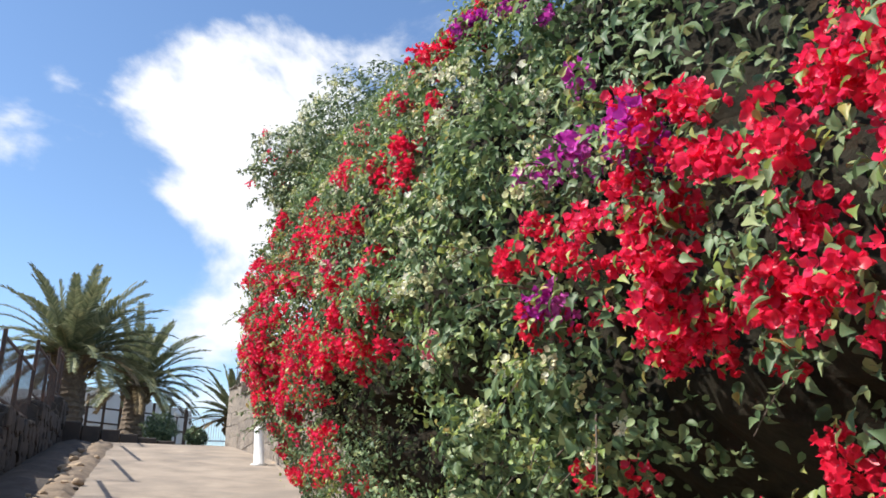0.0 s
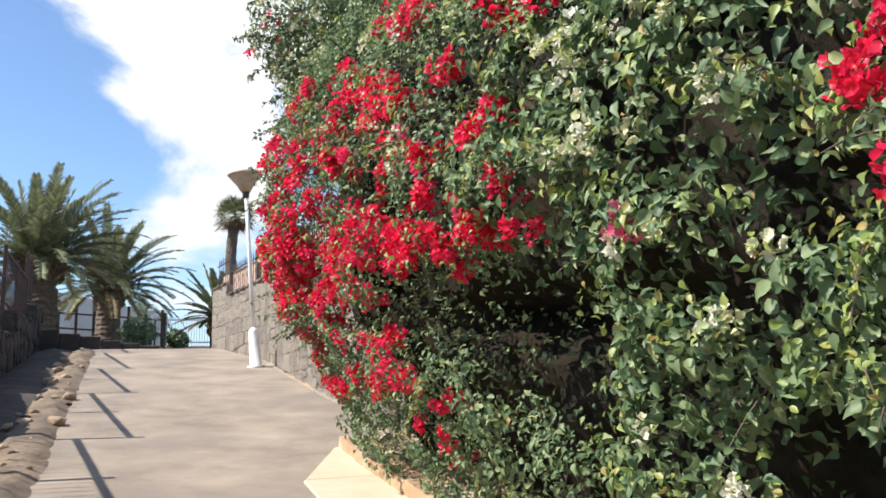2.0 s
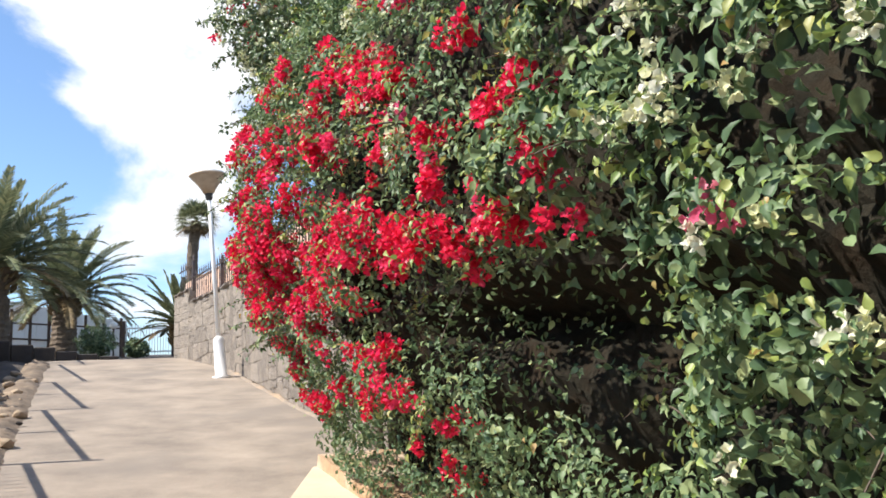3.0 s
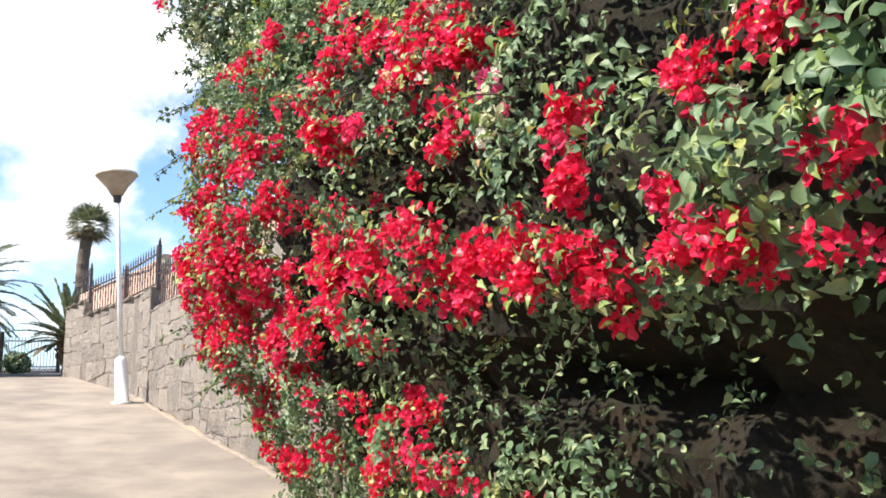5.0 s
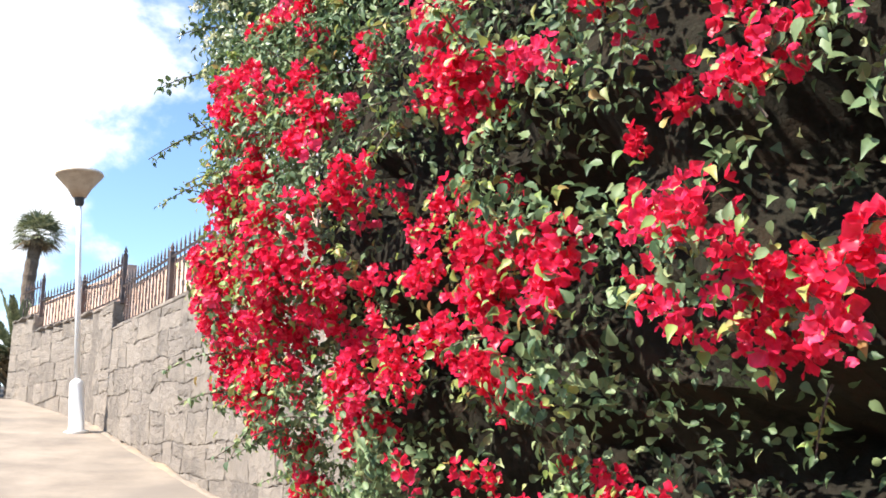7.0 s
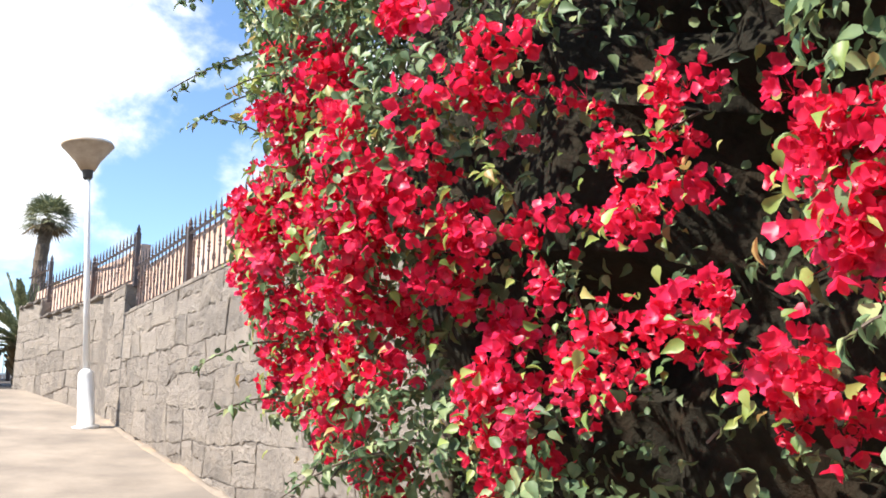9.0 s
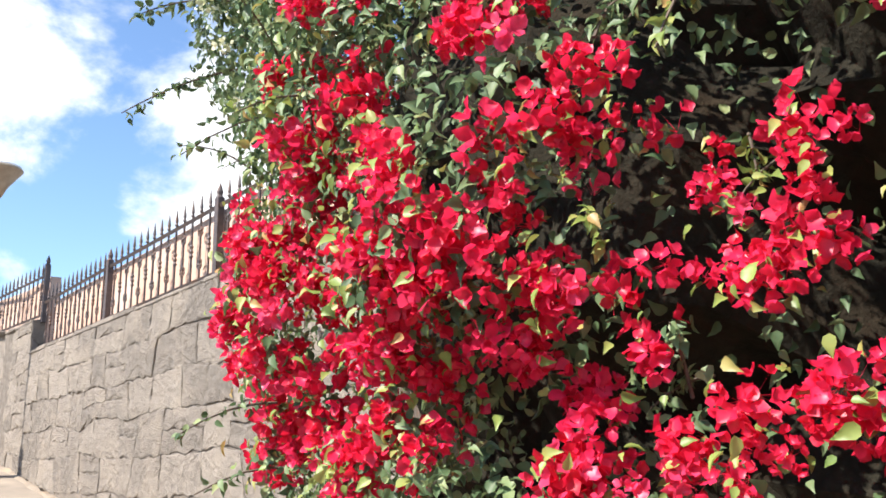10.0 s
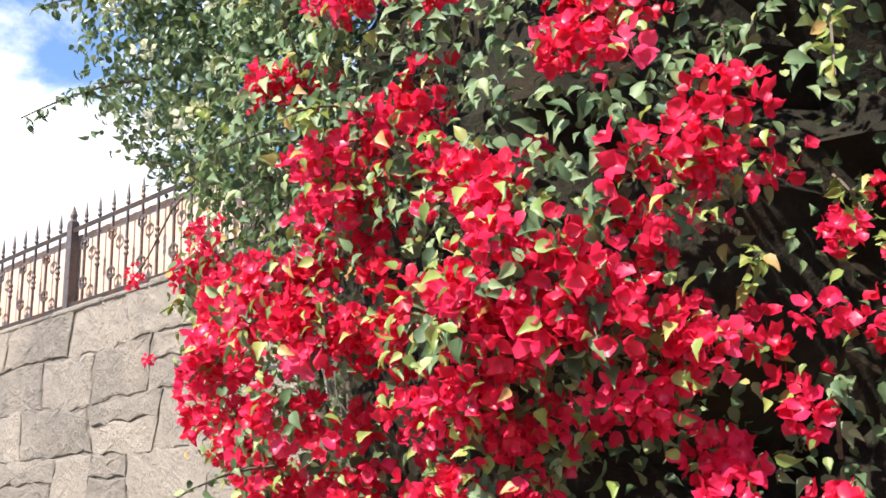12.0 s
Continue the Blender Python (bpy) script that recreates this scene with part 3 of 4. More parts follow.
def date_palm(at, trunk_h, trunk_r, length, count, seed, label, wind=0.25, droop=1.0):
    rng = random.Random(seed)
    palm = new("date_palm")
    palm.location = at
    tagged(palm, label, "palm tree", "palms beyond the path")
    bm = bmesh.new()
    prof = []
    n = max(8, int(trunk_h / 0.14))
    for k in range(n):
        z = -0.2 + (trunk_h + 0.35) * k / n
        r = trunk_r * (1.12 - 0.22 * min(1, k / n * 1.4) + (0.35 * max(0, (k / n - 0.75)) / 0.25 if k / n > 0.75 else 0))
        prof += [(r * 0.93, z), (r, z + 0.07)]
    prof.append((trunk_r * 0.6, trunk_h + 0.25))
    lathe(bm, prof, 18)
    for v in bm.verts:
        v.co += 0.06 * trunk_r / 0.4 * noise.noise_vector(v.co * 6 + Vector((seed, 0, 0)))
    part("trunk", bm, M_BARK, palm, "thick rough palm trunk with old leaf scars")
    # cut leaf bases round the top of the trunk
    for k in range(46):
        bm = bmesh.new()
        a = k * 2.399
        z = trunk_h - 0.55 + 0.65 * k / 46
        r = trunk_r * (0.9 + 0.2 * k / 46)
        o = Vector((math.cos(a) * r, math.sin(a) * r, z))
        tube(bm, [o, o + Vector((math.cos(a) * 0.16, math.sin(a) * 0.16, 0.16))], [0.055, 0.025], 4)
        part("leaf_base", bm, M_DRY, palm)
    for k in range(count):
        a = k * 2.39996 + rng.uniform(-0.2, 0.2)
        u = (k + 0.5) / count
        el = radians(84 - 86 * u ** 0.9 + rng.uniform(-6, 6))
        d = Vector((math.cos(a) * math.cos(el) + wind * (0.35 + 0.3 * math.cos(el)), math.sin(a) * math.cos(el), math.sin(el))).normalized()
        v, f = [], []
        dry = u > 0.93
        frond(length * rng.uniform(0.85, 1.08) * (0.8 if u < 0.1 else 1), (0.85 + 0.5 * u) * droop, rng, 44, 0.15 * length, v, f, Vector((math.cos(a) * trunk_r * 0.5, math.sin(a) * trunk_r * 0.5, trunk_h + 0.25 - 0.3 * u)), d)
        mesh_part("frond", v, f, M_DRY if dry else M_FROND, palm)
    return palm


date_palm((-2.55, 26.0, ground_z(26) - 0.1), 2.40, 0.55, 2.55, 78, 3, "large windblown date palm with a thick short trunk")
date_palm((-0.85, 32.0, ground_z(32) - 0.1), 2.0, 0.42, 2.65, 72, 5, "date palm with drooping grey-green fronds")
date_palm((1.98, 23.6, ground_z(23.6) - 0.05), 0.8, 0.19, 1.25, 44, 8, "young date palm beyond the kerb at the path's top", -0.1, 0.55)


def fan_palm(at, height, seed):
    rng = random.Random(seed)
    palm = new("fan_palm")
    palm.location = at
    tagged(palm, "tall fan palm with a slim trunk and round crown", "palm tree")
    bm = bmesh.new()
    n = 26
    pts = [(0.28 * (1 - k / n) ** 1.5 * -1 + 0.10 * math.sin(k * 0.25), 0, height * k / n) for k in range(n + 1)]
    tube(bm, pts, [0.27 - 0.06 * k / n + (0.02 if k % 2 else 0) for k in range(n + 1)], 12)
    part("trunk", bm, M_BARK, palm, "slim ringed trunk")
    top = Vector(pts[-1])
    for k in range(46):
        a = k * 2.39996
        u = (k + 0.5) / 46
        el = radians(78 - 118 * u)
        d = Vector((math.cos(a) * math.cos(el), math.sin(a) * math.cos(el), math.sin(el)))
        v, f = [], []
        stem = top + d * rng.uniform(0.42, 0.62)
        side = d.cross(Vector((0.01, 0, 1))).normalized()
        up = side.cross(d)
        v += [tuple(top + side * 0.012), tuple(top - side * 0.012), tuple(stem - side * 0.01), tuple(stem + side * 0.01)]
        f.append((0, 1, 2, 3))
        for j in range(17):
            b = radians(-95 + 190 * j / 16)
            ld = (d * math.cos(b) + side * math.sin(b) + up * 0.12 * math.cos(3 * b)).normalized()
            L = 0.60 * rng.uniform(0.85, 1.1)
            wd = (side * math.cos(b) - d * math.sin(b)) * 0.03
            i0 = len(v)
            tip = stem + ld * L + Vector((0, 0, -0.12))
            m = stem + ld * L * 0.55
            v += [tuple(stem), tuple(m + wd), tuple(m - wd), tuple(tip)]
            f += [(i0, i0 + 1, i0 + 2), (i0 + 2, i0 + 1, i0 + 3)]
        mesh_part("fan_leaf", v, f, M_DRY if u > 0.9 else M_FROND, palm)


fan_palm((4.05, 38.0, 3.9), 5.8, 21)


# ---- far things ----
def house(at, size, floors, bays, label):
    h = new("house")
    h.location = at
    tagged(h, label, "house", "houses beyond the fence")
    sx, sy, sz = size
    bm = bmesh.new()
    box(bm, (0, 0, -1), (sx, sy, sz))
    part("wall", bm, M_PLASTER, h)
    bm = bmesh.new()
    box(bm, (-0.1, -0.1, sz), (sx + 0.1, sy + 0.1, sz + 0.14), 0.02)
    box(bm, (0.0, 0.0, sz + 0.14), (sx, 0.15, sz + 0.5), 0.02)
    part("roof", bm, M_PLASTER, h, "flat roof with a low parapet")
    for fl in range(floors):
        for b in range(bays):
            x = sx * (b + 0.5) / bays
            z = 0.9 + fl * 2.7
            bm = bmesh.new()
            for lo, hi in (((x - 0.55, -0.05, z - 0.05), (x + 0.55, 0.03, z)), ((x - 0.55, -0.05, z + 1.2), (x + 0.55, 0.03, z + 1.25)),
                           ((x - 0.55, -0.05, z), (x - 0.5, 0.03, z + 1.2)), ((x + 0.5, -0.05, z), (x + 0.55, 0.03, z + 1.2))):
                box(bm, lo, hi)
            win = part("window", bm, M_WHITE, h, "white-framed window")
            bm = bmesh.new()
            box(bm, (x - 0.5, -0.02, z), (x + 0.5, 0.02, z + 1.2))
            part("pane", bm, M_WINDOW, win)
    return h


house((-17, 46, 3.2), (13, 8, 3.3), 1, 5, "low white flat-roofed house beyond the palms")
house((-11, 60, 2.8), (9, 8, 5.0), 2, 4, "white two-storey flat-roofed house in the distance")

bm = bmesh.new()
for k in range(14):
    box(bm, (-4.2 + 0.39 * k, 36.0, 3.2), (-4.2 + 0.39 * k + 0.386, 36.22, 6.25 - 0.075 * k), 0.01)
    box(bm, (-4.2 + 0.39 * k, 35.95, 4.75 - 0.03 * k), (-4.2 + 0.39 * k + 0.386, 36.0, 4.9 - 0.03 * k), 0.01)
tagged(part("boundary_wall", bm, M_PLASTER), "white rendered boundary wall behind the palms", "wall", kind="structure")
rail_fence = new("post_and_rail_fence")
rail_fence.location = (-2.6, 34.6, ground_z(34.6))
tagged(rail_fence, "dark weathered post and rail fence before the white wall", "fence")
for k in range(7):
    bm = bmesh.new()
    box(bm, (0.6 * k - 0.05, -0.05, -0.1), (0.6 * k + 0.05, 0.05, 1.75 - 0.06 * k), 0.01)
    part("post", bm, M_RUST, rail_fence)
for z0 in (0.7, 1.25):
    bm = bmesh.new()
    tube(bm, [(0, 0, z0), (3.6, 0, z0 - 0.25)], [0.035, 0.035], 5)
    part("rail", bm, M_RUST, rail_fence)

gate = new("metal_gate")
gate.location = (0.95, 30.0, ground_z(30))
tagged(gate, "pale metal picket gate at the path's top", "gate")
for zz in (0.12, 0.86):
    bm = bmesh.new()
    box(bm, (0, -0.02, zz), (1.4, 0.02, zz + 0.05))
    part("gate_rail", bm, M_WHITE, gate)
for k in range(17):
    bm = bmesh.new()
    box(bm, (0.02 + k * 0.085, -0.012, 0.02), (0.045 + k * 0.085, 0.012, 1.0))
    part("gate_bar", bm, M_WHITE, gate)
for x in (-0.06, 1.44):
    bm = bmesh.new()
    box(bm, (x - 0.05, -0.05, -0.1), (x + 0.05, 0.05, 1.12), 0.008)
    part("gate_post", bm, M_RUST, gate, "dark steel gate post")
globe = new("globe_lamp")
globe.location = (0.6, 30.0, ground_z(30))
tagged(globe, "white globe lamp on a short post", "garden lamp")
bm = bmesh.new()
lathe(bm, [(0.03, -0.05), (0.025, 0.85), (0.05, 0.88)], 10)
part("post", bm, M_RUST, globe)
bm = bmesh.new()
bmesh.ops.create_uvsphere(bm, u_segments=16, v_segments=10, radius=0.12, matrix=Matrix.Translation((0, 0, 0.99)))
part("globe", bm, M_WHITE, globe, "white globe", True)


# ---- hedge of bougainvillea ----
FACE_Y = [-3.0, 0, 1.5, 2.5, 3.5, 4.3, 5, 6, 7, 7.5, 8, 8.2, 8.4, 8.6, 8.85]
FACE_X = [1.35, 1.24, 1.16, 1.08, 1.0, .90, .87, .81, .74, .72, .77, .87, 1.04, 1.25, 2.0]
BULGE_H = [0, .5, 1.0, 1.5, 1.9, 2.3, 2.8, 3.3, 3.8, 4.4]
BULGE_X = [.86, .62, .32, .09, 0, .02, .15, .36, .62, 1.1]
# shaded hollows in the hedge: y, height, half-widths, depth
HOLLOWS = [(5.04, 1.36, .40, .17, .46), (4.15, 1.38, .36, .24, .46), (4.32, 1.02, .32, .2, .36), (6.72, 1.97, .10, .12, .30), (6.85, 1.55, .08, .09, .26), (6.62, 1.78, .20, .34, .32), (6.34, 1.31, .24, .24, .30), (6.35, 1.91, .22, .30, .42), (1.74, 1.41, .26, .18, .34),
           (1.25, 2.38, .25, .12, .28), (4.28, 2.20, .2, .12, .28), (2.80, 1.74, .22, .16, .26), (5.63, 1.31, .25, .13, .28), (2.92, 2.76, .35, .12, .25), (7.08, 1.44, .15, .12, .24), (5.51, 2.11, .22, .26, .34), (3.39, 2.45, .2, .12, .22), (2.31, 1.01, .35, .25, .40), (6.78, 2.31, .16, .12, .26), (3.06, 1.00, .3, .2, .3)]


def lumps(y, z):
    return np.array([0.11 * noise.noise(Vector((a * 1.9, b * 1.9, 0.3))) + 0.13 * noise.noise(Vector((a * 4.2, b * 4.2, 9.1))) for a, b in zip(np.atleast_1d(y), np.atleast_1d(z))])


def hollow(y, h):
    s = np.zeros_like(y)
    for cy, ch, ry, rh, d in HOLLOWS:
        s = s + 1.25 * d * np.exp(-((y - cy) / ry) ** 2 - ((h - ch) / rh) ** 2)
    return s


def face(y, h):
    return np.interp(y, FACE_Y, FACE_X) + np.interp(h, BULGE_H, BULGE_X)


def frames(n, rs, spread, up):
    """Outward, mostly tilted up, random directions for n leaves: normal, tip and side axes."""
    nrm = n + rs.normal(0, spread, n.shape) + np.array([0, 0, up])
    nrm /= np.linalg.norm(nrm, axis=1, keepdims=True)
    tip = rs.normal(0, 1, n.shape) + np.array([-0.2, 0, -0.75])
    tip -= (tip * nrm).sum(1, keepdims=True) * nrm
    tip /= np.linalg.norm(tip, axis=1, keepdims=True) + 1e-9
    return nrm, tip, np.cross(tip, nrm)


LEAF_V = np.array([(0, 0, 0), (-.27, .16, .12), (-.31, .42, .17), (-.15, .78, .06), (0, 1.10, -.28), (.17, .76, .02), (.33, .44, .12), (.26, .14, .08), (0, .24, -.02), (0, .60, -.02)])
LEAF_F = [(0, 8, 1), (1, 8, 9, 2), (2, 9, 3), (3, 9, 4), (0, 7, 8), (7, 6, 9, 8), (6, 5, 9), (5, 4, 9)]
BRACT_V = np.array([(0, 0, 0), (-.30, .28, .10), (-.40, .58, .07), (-.20, .86, .16), (0, 1.0, .05), (.20, .86, .12), (.40, .58, .10), (.30, .28, .06), (0, .34, -.03), (0, .68, -.01)])
BRACT_F = [(0, 8, 1), (1, 8, 9, 2), (2, 9, 3), (3, 9, 4), (0, 7, 8), (7, 6, 9, 8), (6, 5, 9), (5, 4, 9)]


def scatter(template, faces, pos, size, nrm, tip, side):
    """Vertices and faces of one template set at many places."""
    v = pos[:, None, :] + size[:, None, None] * (template[None, :, :1] * side[:, None, :] + template[None, :, 1:2] * tip[:, None, :] + template[None, :, 2:] * nrm[:, None, :])
    k = len(template)
    out = []
    for i in range(len(pos)):
        o = i * k
        for f in faces:
            out.append(tuple(o + a for a in f))
    return v.reshape(-1, 3).tolist(), out


def surface_points(n, y0, y1, h0, h1, depth, rs, thin=0.94):
    y, h = rs.uniform(y0, y1, n), rs.uniform(h0, h1, n)
    keep = rs.uniform(0, 1, n) > thin * np.minimum(1, np.maximum(0, hollow(y, h) - 0.10) / 0.16)
    # loose gaps between the sprays
    gap = np.array([noise.noise(Vector((a * 4.2, b * 4.2, 9.1))) + 0.7 * noise.noise(Vector((a * 9.5, b * 9.5, 4.7))) for a, b in zip(y, h)])
    keep &= rs.uniform(0, 1, n) > np.clip((gap + 0.10) * 4.0, 0, 0.97)
    y, h = y[keep], h[keep]
    z = h + SLOPE * y
    d = -0.05 + rs.exponential(depth, len(y))
    x = face(y, h) + hollow(y, h) + lumps(y, z) + d
    e = 0.05
    fy = (face(y + e, h) + hollow(y + e, h) - face(y - e, h) - hollow(y - e, h)) / (2 * e)
    fz = (face(y, h + e) + hollow(y, h + e) - face(y, h - e) - hollow(y, h - e)) / (2 * e)
    n3 = np.stack([-np.ones_like(y), np.clip(fy, -2, 4), np.clip(fz, -2, 2)], 1)
    n3 /= np.linalg.norm(n3, axis=1, keepdims=True)
    return np.stack([x, y, z], 1), n3


def cluster_mesh(name, material, rs, flowers, radius, size):
    """A head of papery three-bract flowers."""
    v, f = [(0, 0, -radius * 0.6), (0.002, 0, -radius * 0.6)], []
    for k in range(flowers):
        u = (k + 0.5) / flowers
        a, el = k * 2.39996, math.acos(1 - 1.35 * u)
        d = np.array([math.sin(el) * math.cos(a), math.sin(el) * math.sin(a), math.cos(el)]) + rs.normal(0, 0.16, 3)
        d /= np.linalg.norm(d)
        c = d * radius * rs.uniform(0.45, 1.2)
        s1 = np.cross(d, [0.3, 0.5, 0.8])
        s1 /= np.linalg.norm(s1)
        s2 = np.cross(d, s1)
        spin = rs.uniform(0, 6.3)
        heart = len(v)
        v.append(tuple(c))
        f.append((0, 1, heart))
        for j in range(3):
            b = spin + j * 2.094
            out = s1 * math.cos(b) + s2 * math.sin(b)
            tip = out * 0.72 + d * rs.uniform(0.25, 0.95)
            tip /= np.linalg.norm(tip)
            side = np.cross(tip, d)
            side /= np.linalg.norm(side) + 1e-9
            nr = np.cross(side, tip)
            L = size * rs.uniform(0.75, 1.25)
            o = len(v) - 1
            for t in BRACT_V[1:]:
                t = t + rs.normal(0, 0.06, 3)
                v.append(tuple(c + L * (t[0] * 1.1 * side + t[1] * tip + t[2] * nr)))
            f += [tuple(heart if q == 0 else o + q for q in g) for g in BRACT_F]
    me = bpy.data.meshes.new(name)
    me.from_pydata(v, [], f)
    me.materials.append(material)
    me.update()
    me.polygons.foreach_set("use_smooth", [True] * len(me.polygons))
    return me


rs0 = np.random.RandomState(5)
HEADS = {}
for key, m, fl, r, s in (("red", M_RED, 7, .031, .024), ("purple", M_PURPLE, 6, .032, .027), ("cream", M_CREAM, 5, .026, .026), ("pink", M_PINK, 3, .020, .026)):
    HEADS[key] = [cluster_mesh("flower_head", m, rs0, fl + (k % 3) * 2, r * (0.8 + 0.15 * k), s * (0.92 + 0.05 * k)) for k in range(5)]
LEAF_ME = []
for k in range(3):
    me = bpy.data.meshes.new("leaf")
    tv = LEAF_V * np.array([1, 1, 0.6 + 0.5 * k])
    me.from_pydata(tv.tolist(), [], LEAF_F)
    me.materials.append(M_LEAF)
    me.polygons.foreach_set("use_smooth", [True] * len(me.polygons))
    LEAF_ME.append(me)


def set_on(me, name, p, n, size, parent, rs):
    z = Vector(n) + Vector(rs.normal(0, 0.35, 3)) + Vector((0, 0, 0.25))
    q = z.to_track_quat("Z", "Y").to_matrix().to_4x4() @ Matrix.Rotation(rs.uniform(0, 6.28), 4, "Z")
    ob = new(name, me)
    ob.parent = parent
    ob.matrix_basis = Matrix.Translation(Vector(p) - parent.location) @ q @ Matrix.Scale(size, 4)
    return ob


def plant(name, label, y0, y1, leaves, young, blooms, seed, leaf=0.054, h1=4.3):
    """One bougainvillea of the hedge: stems, foliage, single leaves and flower heads. blooms: kind, y, height, half-widths, number."""
    rs = np.random.RandomState(seed)
    ym = (y0 + y1) / 2
    pl = new(name)
    pl.location = (1.75, ym, ground_z(ym) + 0.15)
    tagged(pl, label, "shrub", "bougainvilleas of the hedge")
    off = np.array(pl.location)
    # closed near-black hull behind the leaves, coloured as the hedge's deep shade
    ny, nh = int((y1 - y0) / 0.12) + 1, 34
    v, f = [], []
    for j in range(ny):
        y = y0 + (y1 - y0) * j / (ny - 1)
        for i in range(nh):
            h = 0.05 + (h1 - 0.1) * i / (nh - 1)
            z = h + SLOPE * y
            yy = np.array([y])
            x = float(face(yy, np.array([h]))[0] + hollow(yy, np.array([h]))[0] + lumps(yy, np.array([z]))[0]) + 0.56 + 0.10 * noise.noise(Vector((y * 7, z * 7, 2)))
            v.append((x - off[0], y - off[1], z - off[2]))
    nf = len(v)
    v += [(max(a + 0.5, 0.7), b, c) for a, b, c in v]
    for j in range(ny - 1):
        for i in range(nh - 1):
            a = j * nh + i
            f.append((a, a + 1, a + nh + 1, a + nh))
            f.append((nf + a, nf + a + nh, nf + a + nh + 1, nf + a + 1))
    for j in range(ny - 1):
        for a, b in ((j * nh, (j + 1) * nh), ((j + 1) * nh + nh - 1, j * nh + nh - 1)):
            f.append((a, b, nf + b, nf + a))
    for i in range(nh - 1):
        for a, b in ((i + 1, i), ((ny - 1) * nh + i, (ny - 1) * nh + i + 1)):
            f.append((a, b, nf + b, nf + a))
    mesh_part("shade_core", v, f, M_CORE, pl, "near-black core that stands in for the shade inside the hedge")
    # main stems
    for k in range(7):
        bm = bmesh.new()
        a = Vector((0.1 * math.sin(k), (y1 - y0) * (k / 7 - 0.42) * 0.6, -0.2))
        yy = y0 + (y1 - y0) * (k + 0.5) / 7
        pts = []
        for q in range(7):
            hh = 0.05 + 0.10 * q
            tx = float(face(np.array([yy]), np.array([hh]))[0]) + 0.42 - off[0]
            pts.append(a.lerp(Vector((tx, yy - off[1], hh + SLOPE * yy - off[2])), min(1, q / 3.0)) + Vector(rs.normal(0, 0.06, 3)))
        tube(bm, pts, [0.009 - 0.0010 * q for q in range(7)], 6)
        part("stem", bm, M_STEM, pl, smooth=True)
    # foliage
    p, n = surface_points(leaves, y0, y1, 0.05, h1, 0.075, rs)
    nr, tp, sd = frames(n, rs, 0.55, 0.45)
    vv, ff = scatter(LEAF_V, LEAF_F, p - off, rs.uniform(0.45, 1.08, len(p)) * leaf, nr, tp, sd)
    tagged(mesh_part("foliage", vv, ff, M_LEAF, pl, smooth=True), kind="stuff")
    p, n = surface_points(leaves // 5, y0, y1, 0.05, h1, 0.12, rs, 0.75)
    nr, tp, sd = frames(n, rs, 0.8, 0.3)
    vv, ff = scatter(LEAF_V, LEAF_F, p - off + np.array([0.20, 0, 0]), rs.uniform(0.6, 1.0, len(p)) * leaf, nr, tp, sd)
    tagged(mesh_part("inner_foliage", vv, ff, M_LEAF, pl, smooth=True), kind="stuff")
    # dim leaves at the back of the hollows
    p, n = surface_points(leaves // 8, y0, y1, 0.05, h1, 0.06, rs, 0.0)
    nr, tp, sd = frames(n, rs, 0.8, 0.2)
    vv, ff = scatter(LEAF_V, LEAF_F, p - off + np.array([0.42, 0, 0]), rs.uniform(0.6, 1.0, len(p)) * leaf, nr, tp, sd)
    tagged(mesh_part("inner_foliage", vv, ff, M_LEAF, pl, smooth=True), kind="stuff")
    # sprays of young yellow-green leaves, in small groups
    c, cn = surface_points(young, y0, y1, 0.4, h1 - 0.6, 0.02, rs)
    reps = 9
    p = np.repeat(c, reps, 0) + rs.normal(0, 0.032, (len(c) * reps, 3)) + np.array([-0.035, 0, 0])
    nr, tp, sd = frames(np.repeat(cn, reps, 0), rs, 0.6, 0.4)
    young_p, young_n = [p], [np.repeat(cn, reps, 0)]
    # single leaves on the outside
    p, n = surface_points(260, y0, y1, 0.7, 2.6, 0.01, rs)
    for a, b in list(zip(p, n))[:170]:
        set_on(LEAF_ME[rs.randint(3)], "leaf", a + np.array([-0.04, 0, 0]), b, rs.uniform(0.030, 0.046), pl, rs)
    # flower heads
    made = 0
    rest = {}
    for kind, cy, ch, ry, rh, num in blooms:
        num = max(2, round(num * 0.82))
        bunches = max(1, num // (5 if kind in ("red", "purple") else 2))
        which = rs.randint(bunches, size=num)
        y = np.clip(cy + ry * rs.uniform(-1.75, 1.75, bunches)[which] + rs.normal(0, 0.045, num), y0 - 0.3, min(y1 + 0.3, 8.7))
        h = np.clip(ch + rh * rs.uniform(-1.75, 1.75, bunches)[which] + rs.normal(0, 0.035, num), 0.3, h1)
        # few heads open inside the hollows
        if ry > 0.06:
            out = (hollow(y, h) < 0.16) | (rs.uniform(0, 1, num) < 0.25)
            y, h = y[out], h[out]
            num = len(y)
        z = h + SLOPE * y
        x = face(y, h) + 0.6 * hollow(y, h) + lumps(y, z) - 0.045 + rs.exponential(0.05, num)
        fy = (face(y + .05, h) - face(y - .05, h)) / .1
        fz = (face(y, h + .05) - face(y, h - .05)) / .1
